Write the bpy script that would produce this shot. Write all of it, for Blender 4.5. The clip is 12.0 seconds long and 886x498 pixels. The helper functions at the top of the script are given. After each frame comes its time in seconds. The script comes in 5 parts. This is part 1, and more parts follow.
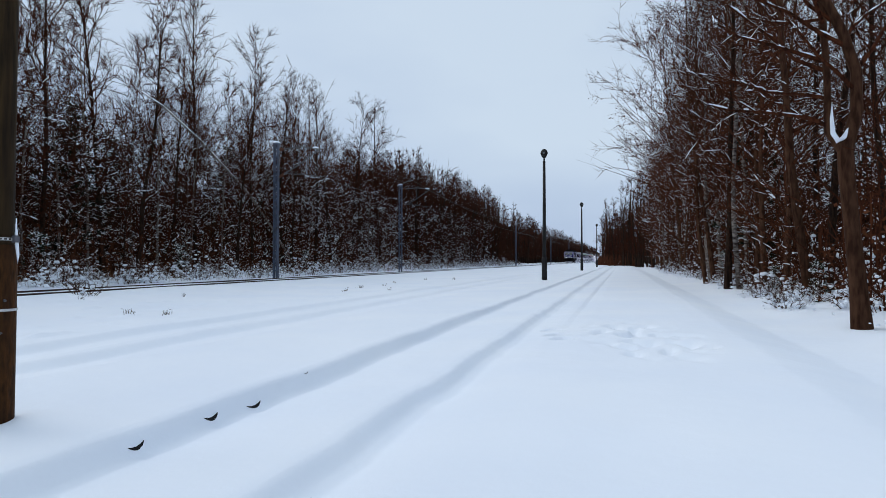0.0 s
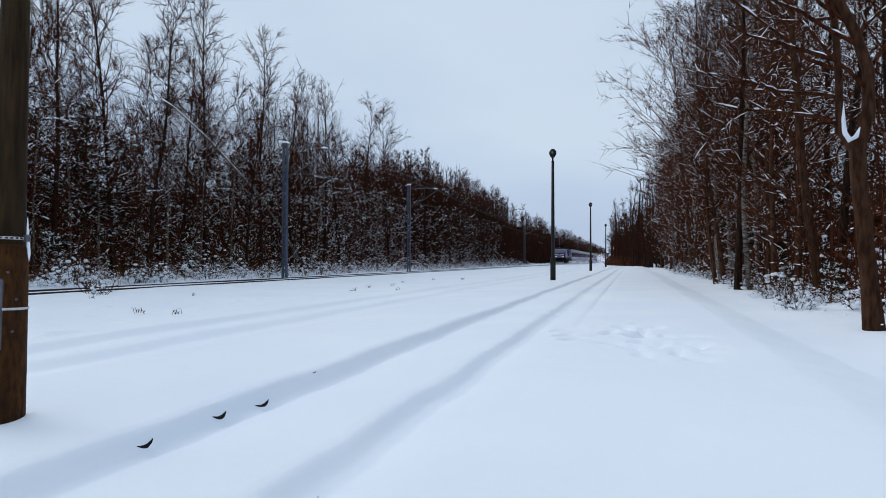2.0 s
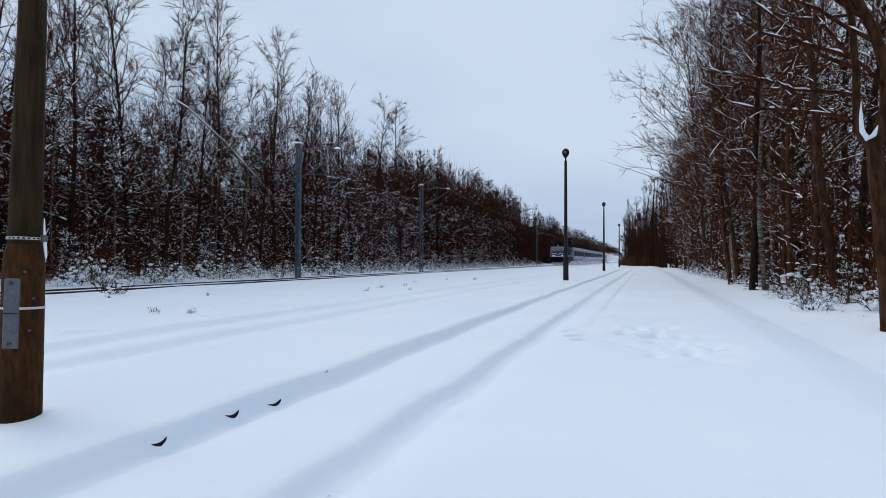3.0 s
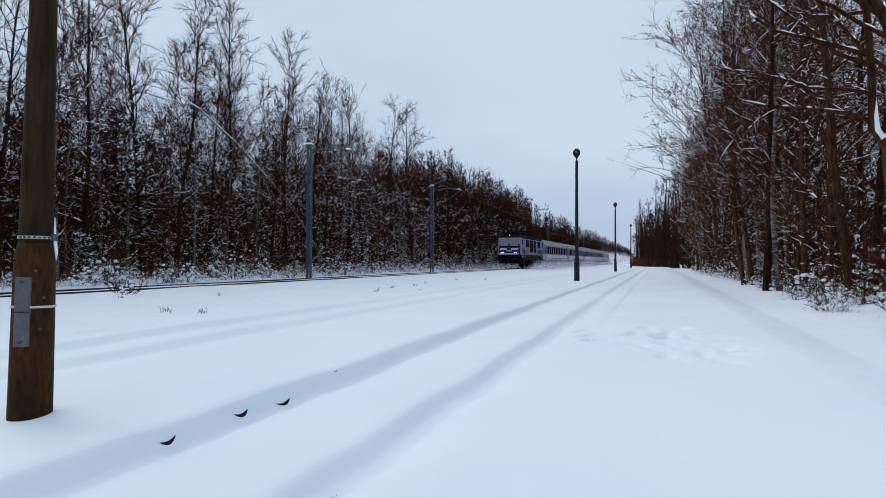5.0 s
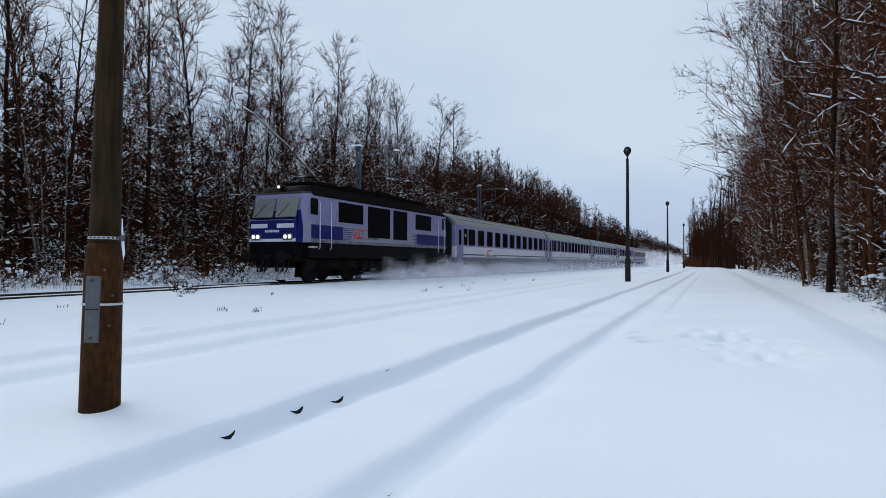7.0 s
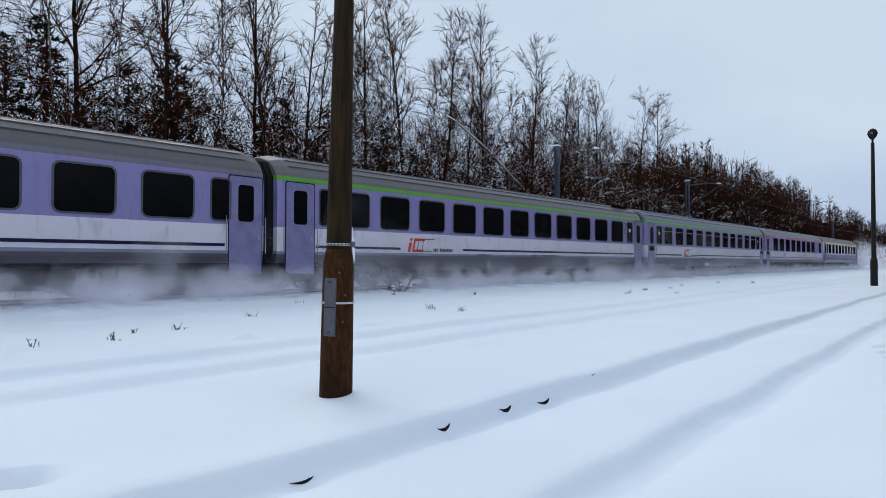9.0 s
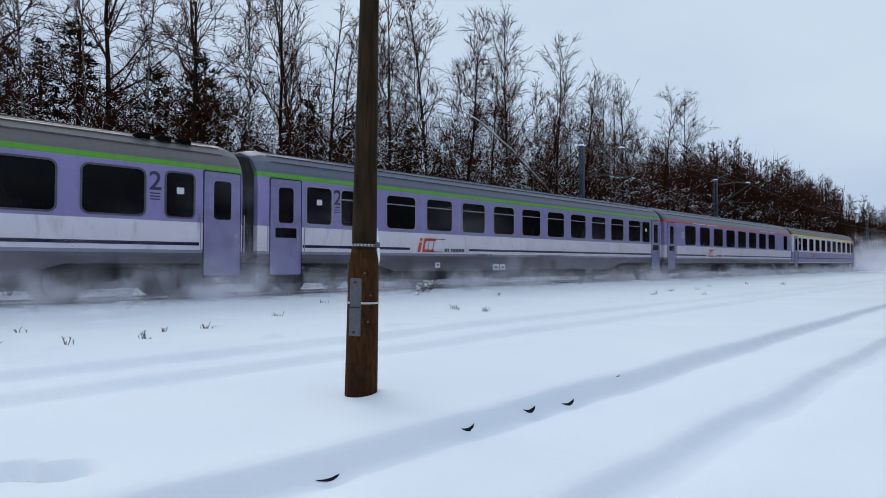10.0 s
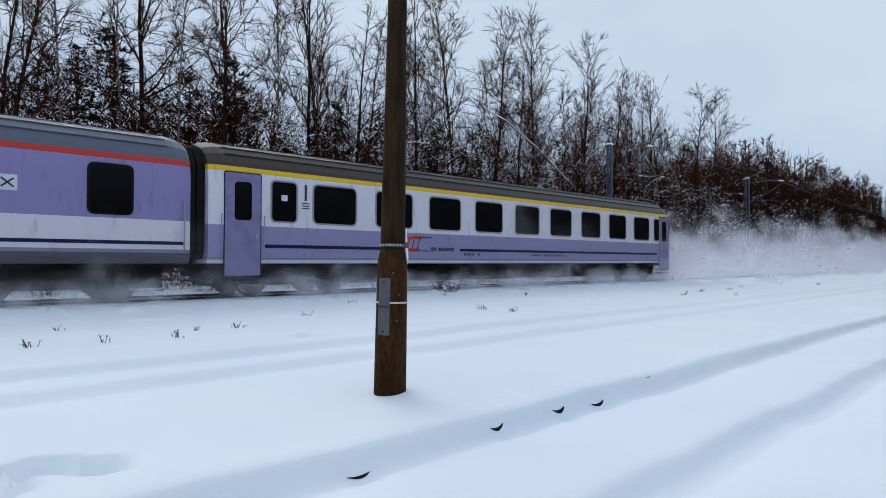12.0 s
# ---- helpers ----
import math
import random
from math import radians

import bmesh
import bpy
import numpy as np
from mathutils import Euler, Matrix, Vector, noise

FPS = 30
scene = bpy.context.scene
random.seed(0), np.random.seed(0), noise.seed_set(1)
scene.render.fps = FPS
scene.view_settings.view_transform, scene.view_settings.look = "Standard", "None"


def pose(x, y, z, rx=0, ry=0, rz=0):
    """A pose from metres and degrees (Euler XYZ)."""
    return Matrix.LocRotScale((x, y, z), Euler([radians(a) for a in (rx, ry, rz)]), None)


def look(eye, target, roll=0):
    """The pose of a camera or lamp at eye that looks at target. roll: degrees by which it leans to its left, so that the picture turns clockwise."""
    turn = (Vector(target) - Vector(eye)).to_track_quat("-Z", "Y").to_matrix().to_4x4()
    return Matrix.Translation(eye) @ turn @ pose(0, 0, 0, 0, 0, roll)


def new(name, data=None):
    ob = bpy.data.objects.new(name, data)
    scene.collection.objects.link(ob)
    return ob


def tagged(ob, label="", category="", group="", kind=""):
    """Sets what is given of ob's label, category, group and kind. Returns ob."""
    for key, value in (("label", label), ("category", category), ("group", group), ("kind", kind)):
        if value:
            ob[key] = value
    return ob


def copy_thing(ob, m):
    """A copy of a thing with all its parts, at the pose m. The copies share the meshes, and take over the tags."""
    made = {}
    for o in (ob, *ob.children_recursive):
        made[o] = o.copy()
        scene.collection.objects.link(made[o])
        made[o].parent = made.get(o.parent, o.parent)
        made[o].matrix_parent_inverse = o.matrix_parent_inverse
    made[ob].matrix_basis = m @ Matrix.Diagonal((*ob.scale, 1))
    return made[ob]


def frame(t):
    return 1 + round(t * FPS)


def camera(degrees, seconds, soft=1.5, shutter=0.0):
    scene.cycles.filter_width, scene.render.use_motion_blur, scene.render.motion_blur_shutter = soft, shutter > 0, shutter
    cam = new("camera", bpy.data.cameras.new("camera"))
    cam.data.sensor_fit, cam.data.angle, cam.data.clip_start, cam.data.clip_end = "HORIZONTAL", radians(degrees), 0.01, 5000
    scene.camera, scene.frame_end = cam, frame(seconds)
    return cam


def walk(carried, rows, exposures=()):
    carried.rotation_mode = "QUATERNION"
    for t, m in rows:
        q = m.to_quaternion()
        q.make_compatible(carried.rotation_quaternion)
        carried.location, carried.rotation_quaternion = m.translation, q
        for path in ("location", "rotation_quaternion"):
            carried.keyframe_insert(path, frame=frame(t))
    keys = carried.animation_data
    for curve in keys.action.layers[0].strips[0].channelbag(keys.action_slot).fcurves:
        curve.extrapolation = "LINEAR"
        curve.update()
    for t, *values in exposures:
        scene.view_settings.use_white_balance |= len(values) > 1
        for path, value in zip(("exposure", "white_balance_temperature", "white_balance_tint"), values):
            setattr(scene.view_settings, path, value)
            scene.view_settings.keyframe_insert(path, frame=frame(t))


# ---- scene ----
# ---- camera ----
cam = camera(71.3, 12.0, soft=0.6)
EYE = 1.0
ROWS = [
    (0.0, -0.000, 0.000, 0.000, 16.20, 1.05, 0.00),
    (0.5, 0.003, 0.004, -0.003, 16.37, 1.08, -0.08),
    (1.0, 0.005, 0.006, -0.002, 16.56, 1.06, -0.07),
    (1.5, 0.008, 0.003, -0.001, 16.70, 1.07, -0.09),
    (2.0, 0.006, 0.002, -0.002, 16.98, 1.05, -0.09),
    (2.5, 0.008, 0.004, -0.003, 17.48, 1.05, -0.08),
    (3.0, 0.016, 0.003, -0.002, 18.15, 1.05, -0.10),
    (5.0, 0.026, 0.028, -0.012, 19.15, 1.11, -0.11),
    (5.5, 0.020, 0.028, -0.013, 19.46, 1.11, -0.10),
    (6.0, 0.015, 0.023, -0.013, 20.19, 1.13, -0.10),
    (6.5, 0.010, 0.026, -0.016, 21.33, 1.14, -0.08),
    (7.0, -0.014, 0.024, -0.019, 23.51, 1.14, -0.10),
    (7.5, -0.037, -0.002, -0.012, 29.24, 1.18, -0.18),
    (7.7, -0.041, -0.020, -0.009, 32.72, 1.20, -0.20),
    (8.0, -0.042, -0.036, -0.004, 36.60, 1.18, -0.18),
    (8.4, -0.036, -0.052, 0.002, 39.60, 1.15, -0.14),
    (8.8, -0.028, -0.064, 0.007, 41.30, 1.13, -0.11),
    (9.3, -0.019, -0.075, 0.010, 42.42, 1.12, -0.10),
    (9.5, -0.016, -0.079, 0.010, 43.19, 1.12, -0.10),
    (10.0, -0.011, -0.088, 0.011, 43.93, 1.15, -0.16),
    (10.5, -0.009, -0.092, 0.010, 44.29, 1.17, -0.13),
    (11.0, -0.004, -0.095, 0.011, 44.64, 1.17, -0.09),
    (11.5, -0.004, -0.101, 0.012, 45.04, 1.15, -0.12),
    (12.0, -0.014, -0.107, 0.009, 46.36, 1.15, -0.12),
]
walk(cam, [(t, pose(x, y, EYE + z, 90 + pitch, roll, yaw)) for t, x, y, z, yaw, pitch, roll in ROWS],
     exposures=[(0.0, 0.11), (12.0, 0.11)])

# ---- world and light ----
SUN_AZ, SUN_EL = 75.0, 38.0      # degrees left of the track's direction, and above the horizon
sky_world = bpy.data.worlds.new("overcast_sky")
scene.world = sky_world
sky_world.use_nodes = True
nt = sky_world.node_tree
nt.nodes.clear()
w_out = nt.nodes.new("ShaderNodeOutputWorld")
w_bg = nt.nodes.new("ShaderNodeBackground")
w_sky = nt.nodes.new("ShaderNodeTexSky")
w_sky.sky_type, w_sky.sun_disc = "NISHITA", False
w_sky.sun_elevation, w_sky.sun_rotation = radians(SUN_EL), radians(-SUN_AZ)
w_co = nt.nodes.new("ShaderNodeTexCoord")
w_sep = nt.nodes.new("ShaderNodeSeparateXYZ")
w_map = nt.nodes.new("ShaderNodeMapping")
w_map.inputs["Scale"].default_value = (1.0, 1.0, 2.6)
w_noise = nt.nodes.new("ShaderNodeTexNoise")
w_noise.inputs["Scale"].default_value = 1.5
w_noise.inputs["Detail"].default_value = 4.0
w_noise.inputs["Roughness"].default_value = 0.45
w_ramp = nt.nodes.new("ShaderNodeValToRGB")      # cloud deck: bluer low down, paler overhead
w_ramp.color_ramp.elements[0].position, w_ramp.color_ramp.elements[0].color = 0.0, (0.385, 0.49, 0.68, 1)
w_ramp.color_ramp.elements[1].position, w_ramp.color_ramp.elements[1].color = 0.45, (0.565, 0.67, 0.795, 1)
w_add = nt.nodes.new("ShaderNodeMath")
w_add.operation = "MULTIPLY_ADD"
w_add.inputs[1].default_value = 1.2
w_sub = nt.nodes.new("ShaderNodeMath")
w_sub.operation = "ADD"
w_sub.inputs[1].default_value = -0.58
w_mix = nt.nodes.new("ShaderNodeMix")
w_mix.data_type = "RGBA"
w_mix.inputs[0].default_value = 0.94
w_gain = nt.nodes.new("ShaderNodeVectorMath")
w_gain.operation = "SCALE"
w_gain.inputs["Scale"].default_value = 0.10
nt.links.new(w_co.outputs["Generated"], w_sep.inputs[0])
nt.links.new(w_co.outputs["Generated"], w_map.inputs[0])
nt.links.new(w_map.outputs[0], w_noise.inputs["Vector"])
nt.links.new(w_noise.outputs[0], w_add.inputs[0])
nt.links.new(w_sep.outputs["Z"], w_sub.inputs[0])
nt.links.new(w_sub.outputs[0], w_add.inputs[2])
nt.links.new(w_add.outputs[0], w_ramp.inputs[0])
nt.links.new(w_sky.outputs[0], w_gain.inputs[0])
nt.links.new(w_gain.outputs[0], w_mix.inputs[6])
nt.links.new(w_ramp.outputs[0], w_mix.inputs[7])
nt.links.new(w_mix.outputs[2], w_bg.inputs[0])
w_bg.inputs[1].default_value = 1.0
nt.links.new(w_bg.outputs[0], w_out.inputs[0])
sun_data = bpy.data.lights.new("sun", "SUN")
sun_data.energy, sun_data.angle, sun_data.color = 1.0, radians(40), (1.0, 0.97, 0.93)
sun = new("sun", sun_data)
sun.matrix_world = look((0, 0, 40), (math.sin(radians(SUN_AZ)) * 40, -math.cos(radians(SUN_AZ)) * 40, 40 - 40 * math.tan(radians(SUN_EL))))

# ---- materials ----
def node(tree, kind, **values):
    n = tree.nodes.new(kind)
    for key, value in values.items():
        n.inputs[key].default_value = value
    return n


def blank(name):
    m = bpy.data.materials.new(name)
    m.use_nodes = True
    return m, m.node_tree, m.node_tree.nodes["Principled BSDF"]


def mixed(tree, fac, a, b, blend="MIX"):
    """A colour mix node; a and b are sockets or colours."""
    n = tree.nodes.new("ShaderNodeMix")
    n.data_type, n.blend_type = "RGBA", blend
    for slot, value in ((0, fac), (6, a), (7, b)):
        if isinstance(value, bpy.types.NodeSocket):
            tree.links.new(value, n.inputs[slot])
        else:
            n.inputs[slot].default_value = value if slot == 0 else (*value, 1)
    return n.outputs[2]


def ramped(tree, socket, lo, hi):
    n = tree.nodes.new("ShaderNodeMapRange")
    n.inputs[1].default_value, n.inputs[2].default_value = lo, hi
    tree.links.new(socket, n.inputs[0])
    return n.outputs[0]


def noise_at(tree, scale, detail=3.0, stretch=None, coord="Object"):
    co = tree.nodes.new("ShaderNodeTexCoord")
    n = node(tree, "ShaderNodeTexNoise", Scale=scale, Detail=detail)
    if stretch:
        mp = node(tree, "ShaderNodeMapping", Scale=stretch)
        tree.links.new(co.outputs[coord], mp.inputs[0])
        tree.links.new(mp.outputs[0], n.inputs["Vector"])
    else:
        tree.links.new(co.outputs[coord], n.inputs["Vector"])
    return n.outputs[0]


def bumped(tree, bsdf, height, strength, distance=0.02):
    b = node(tree, "ShaderNodeBump", Strength=strength, Distance=distance)
    tree.links.new(height, b.inputs["Height"])
    tree.links.new(b.outputs[0], bsdf.inputs["Normal"])


def surface(name, base, rough=0.6, metal=0.0, grain=25.0, stain=2.5, vary=0.35, dirt=None, bump=0.15, stretch=None, gloss=0.15):
    """Base colour with fine grain and broad stains, both also in the relief."""
    m, tree, bsdf = blank(name)
    fine, broad = noise_at(tree, grain, 4, stretch), noise_at(tree, stain, 4, stretch)
    dark = tuple(c * (1 - vary) for c in base)
    lite = tuple(min(1.0, c * (1 + vary * 0.6)) for c in base)
    col = mixed(tree, ramped(tree, fine, 0.3, 0.7), dark, lite)
    col = mixed(tree, ramped(tree, broad, 0.45, 0.75), col, dirt or dark)
    tree.links.new(col, bsdf.inputs["Base Color"])
    bsdf.inputs["Roughness"].default_value, bsdf.inputs["Metallic"].default_value = rough, metal
    bsdf.inputs["Specular IOR Level"].default_value = gloss
    if bump:
        bumped(tree, bsdf, fine, bump)
    return m


def snowy(name, bark, patch, cover=0.52, rough=0.85, grain=14.0, stretch=(1, 1, 0.25), snow=(0.84, 0.87, 0.92)):
    """Bark or leaf with snow lying on whatever faces up."""
    m, tree, bsdf = blank(name)
    fine = noise_at(tree, grain, 3, stretch)
    clump = noise_at(tree, 1.3, 3)
    col = mixed(tree, ramped(tree, fine, 0.35, 0.65), bark, patch)
    geo = tree.nodes.new("ShaderNodeNewGeometry")
    sep = tree.nodes.new("ShaderNodeSeparateXYZ")
    tree.links.new(geo.outputs["Normal"], sep.inputs[0])
    add = node(tree, "ShaderNodeMath")
    add.operation = "MULTIPLY_ADD"
    add.inputs[1].default_value = 2.8
    tree.links.new(clump, add.inputs[0])
    tree.links.new(sep.outputs["Z"], add.inputs[2])
    lie = ramped(tree, add.outputs[0], cover + 1.42, cover + 1.54)
    tree.links.new(mixed(tree, lie, col, snow), bsdf.inputs["Base Color"])
    bsdf.inputs["Roughness"].default_value = rough
    bsdf.inputs["Specular IOR Level"].default_value = 0.05
    return m


def snow_material():
    m, tree, bsdf = blank("snow")
    fine, broad, drift = noise_at(tree, 60, 4), noise_at(tree, 0.35, 3), noise_at(tree, 4.0, 4)
    col = mixed(tree, ramped(tree, broad, 0.3, 0.7), (0.80, 0.85, 0.93), (0.86, 0.895, 0.945))
    tree.links.new(col, bsdf.inputs["Base Color"])
    bsdf.inputs["Roughness"].default_value = 0.75
    bsdf.inputs["Specular IOR Level"].default_value = 0.15
    h = node(tree, "ShaderNodeMath")
    h.operation = "MULTIPLY_ADD"
    h.inputs[1].default_value = 0.12
    tree.links.new(fine, h.inputs[0])
    tree.links.new(drift, h.inputs[2])
    bumped(tree, bsdf, h.outputs[0], 0.22, 0.05)
    return m


SNOW = snow_material()
BARK = snowy("brown_bark", (0.010, 0.0055, 0.004), (0.034, 0.019, 0.012), cover=0.98)
BARK_RED = snowy("red_brown_bark", (0.026, 0.011, 0.006), (0.068, 0.032, 0.018), cover=0.95)
BIRCH = snowy("birch_bark", (0.27, 0.235, 0.21), (0.035, 0.024, 0.02), cover=0.85, grain=9, stretch=(0.6, 0.6, 1.8))
TWIG = snowy("brown_twigs", (0.018, 0.0052, 0.0026), (0.066, 0.0180, 0.0075), cover=1.25)
TWIG_SNOWY = snowy("snow_laden_twigs", (0.020, 0.0065, 0.0033), (0.074, 0.023, 0.010), cover=0.98)
TWIG_FROST = snowy("frosted_twigs", (0.040, 0.0125, 0.0065), (0.115, 0.040, 0.020), cover=0.82)
BARK_WARM = snowy("warm_brown_bark", (0.034, 0.014, 0.008), (0.105, 0.052, 0.030), cover=0.85)
NEEDLE = snowy("pine_needles", (0.005, 0.010, 0.006), (0.012, 0.020, 0.010), cover=0.72)
NEEDLE_SNOWY = snowy("snowed_needles", (0.010, 0.018, 0.011), (0.02, 0.032, 0.018), cover=0.30)
LEAF = snowy("dry_leaves", (0.065, 0.020, 0.009), (0.12, 0.045, 0.020), cover=0.9)
GRASS = snowy("dry_grass", (0.11, 0.06, 0.03), (0.20, 0.12, 0.07), cover=0.6)
SHRUB = snowy("snowy_shrub_twigs", (0.045, 0.022, 0.017), (0.085, 0.040, 0.026), cover=0.42)
WOOD_SHADE = surface("wood_interior_shade", (0.006, 0.0035, 0.0025), 1.0, 0, 3.0, 0.5, 0.6, (0.012, 0.006, 0.004), 0)
POLE_WOOD = surface("weathered_rusty_pole", (0.030, 0.017, 0.0060), 0.8, 0, 26, 5.0, 0.65, (0.011, 0.0055, 0.0025), 0.4, (1, 1, 0.12))
POLE_FOOT = surface("rust_stained_concrete", (0.056, 0.021, 0.0050), 0.85, 0, 40, 6.0, 0.6, (0.014, 0.0058, 0.0022), 0.5, (1, 1, 0.3))
STEEL_BLUE = surface("blue_grey_steel", (0.085, 0.105, 0.155), 0.5, 0.3, 30, 3, 0.4, (0.05, 0.045, 0.05))
STEEL_GREY = surface("galvanised_steel", (0.10, 0.10, 0.11), 0.5, 0.4, 30, 4, 0.3)
LAMP_BLACK = surface("dark_lamp_paint", (0.022, 0.020, 0.020), 0.5, 0.1, 30, 4, 0.4)
RUST = surface("rusty_rail_steel", (0.055, 0.035, 0.026), 0.6, 0.5, 40, 5, 0.4)
RAIL_TOP = surface("polished_rail_head", (0.22, 0.22, 0.23), 0.3, 0.9, 40, 5, 0.2)
# near-black that stands in for shade and bare edge in the snow gaps
DARK_HOLE = surface("shaded_gap_edge", (0.012, 0.011, 0.012), 0.7, 0, 40, 6, 0.4)
BOX_GREY = surface("grey_cable_box", (0.12, 0.12, 0.135), 0.45, 0.3, 40, 5, 0.2)
STRAP = surface("pale_steel_band", (0.55, 0.55, 0.55), 0.4, 0.4, 40, 6, 0.2)
WIRE = surface("copper_wire", (0.045, 0.040, 0.038), 0.5, 0.4, 40, 6, 0.2)
CERAMIC = surface("brown_insulator", (0.12, 0.05, 0.03), 0.25, 0, 40, 6, 0.2)
GLASS_LAMP = surface("dusty_lamp_glass", (0.16, 0.17, 0.18), 0.2, 0, 40, 6, 0.1)


# ---- mesh helpers ----
class Shape:
    """Vertices and faces gathered in lists and made into one mesh."""

    def __init__(self):
        self.v, self.f = [], []

    def add(self, verts, faces):
        k = len(self.v)
        self.v.extend(verts)
        self.f.extend(tuple(i + k for i in f) for f in faces)

    def box(self, x0, x1, y0, y1, z0, z1):
        self.add([(x, y, z) for x in (x0, x1) for y in (y0, y1) for z in (z0, z1)],
                 [(0, 1, 3, 2), (4, 6, 7, 5), (0, 4, 5, 1), (2, 3, 7, 6), (0, 2, 6, 4), (1, 5, 7, 3)])

    def bevel_box(self, x0, x1, y0, y1, z0, z1, b):
        """A box with chamfered upright and top edges."""
        loops = []
        for z, i in ((z0, 0), (z1 - b, 0), (z1, b)):
            c = b
            loops.append([(x0 + i, y0 + i + c, z), (x0 + i + c, y0 + i, z), (x1 - i - c, y0 + i, z), (x1 - i, y0 + i + c, z),
                          (x1 - i, y1 - i - c, z), (x1 - i - c, y1 - i, z), (x0 + i + c, y1 - i, z), (x0 + i, y1 - i - c, z)])
        self.loft(loops, True, True)

    def loft(self, loops, cap0=False, cap1=False):
        n = len(loops[0])
        faces = [(r * n + i, r * n + (i + 1) % n, (r + 1) * n + (i + 1) % n, (r + 1) * n + i) for r in range(len(loops) - 1) for i in range(n)]
        if cap0:
            faces.append(tuple(range(n - 1, -1, -1)))
        if cap1:
            faces.append(tuple((len(loops) - 1) * n + i for i in range(n)))
        self.add([p for loop in loops for p in loop], faces)

    def tube(self, pts, radii, n=6, cap=True):
        """A tapered tube along points; a last radius of 0 makes a tip."""
        pts = [Vector(p) for p in pts]
        loops, tip = [], radii[-1] == 0
        side = None
        for i, p in enumerate(pts):
            d = (pts[min(i + 1, len(pts) - 1)] - pts[max(i - 1, 0)])
            if d.length < 1e-9:
                d = Vector((0, 0, 1))
            d.normalize()
            if side is None:
                side = d.cross(Vector((0.3, 0.9, 0.1)) if abs(d.z) > 0.5 else Vector((0, 0, 1))).normalized()
            side = (side - d * side.dot(d)).normalized()
            up = d.cross(side)
            if tip and i == len(pts) - 1:
                break
            loops.append([tuple(p + radii[i] * (math.cos(a) * side + math.sin(a) * up)) for a in [2 * math.pi * k / n for k in range(n)]])
        k = len(self.v)
        self.loft(loops, False, cap and not tip)
        if tip:
            t = len(self.v)
            self.v.append(tuple(pts[-1]))
            b = t - n
            self.f.extend((b + i, b + (i + 1) % n, t) for i in range(n))

    def disc(self, centre, axis, r, w, n=20):
        """A wheel-like cylinder round the x or y axis."""
        loops = []
        for s, rr in ((-w / 2, r * 0.94), (-w / 2 + 0.012, r), (w / 2 - 0.012, r), (w / 2, r * 0.94)):
            loop = []
            for k in range(n):
                a = 2 * math.pi * k / n
                c, q = rr * math.cos(a), rr * math.sin(a)
                loop.append((centre[0] + s, centre[1] + c, centre[2] + q) if axis == "x" else (centre[0] + q, centre[1] + s, centre[2] + c))
            loops.append(loop)
        self.loft(loops, True, True)

    def mesh(self, name, material, smooth=False):
        me = bpy.data.meshes.new(name)
        me.from_pydata(self.v, [], self.f)
        me.materials.append(material)
        if smooth:
            me.polygons.foreach_set("use_smooth", [True] * len(me.polygons))
        me.update()
        return me


def part(name, shape, material, parent=None, label="", smooth=False):
    ob = new(name, shape.mesh(name, material, smooth) if isinstance(shape, Shape) else shape)
    ob.parent = parent
    return tagged(ob, label)


def thing(name, label, category, group="", kind="", at=None):
    ob = new(name)
    ob.empty_display_size = 0.2
    if at is not None:
        ob.matrix_world = at
    return tagged(ob, label, category, group, kind)


# ---- ground ----
PROFILE = [(-900, 0.3), (-60, 0.25), (-27, 0.15), (-22.5, 0.05), (-20.5, -0.02), (-18.9, -0.04), (-18.1, 0.035), (-14.8, 0.045), (-13.9, -0.01),
           (-12, -0.07), (-8.6, -0.07), (-7.45, -0.04), (-7.2, -0.05), (-7.02, -0.15), (-6.7, -0.14), (-6.3, -0.07), (-6.1, -0.075), (-5.92, -0.165), (-5.6, -0.14),
           (-5.1, -0.05), (-4.4, -0.035), (-3.2, -0.02), (-2.95, -0.015), (-2.87, -0.035), (-2.80, -0.15), (-2.73, -0.178), (-2.3, -0.125), (-1.75, -0.08), (-1.66, -0.09),
           (-1.56, -0.175), (-1.46, -0.197), (-1.1, -0.13), (-0.6, -0.09), (1.2, -0.06), (1.55, -0.065), (1.8, -0.105),
           (2.4, -0.22), (3.0, -0.20), (3.6, -0.14), (5.0, -0.06), (8, 0.1), (30, 0.3), (900, 0.4)]
PX, PZ = np.array([p[0] for p in PROFILE]), np.array([p[1] for p in PROFILE])


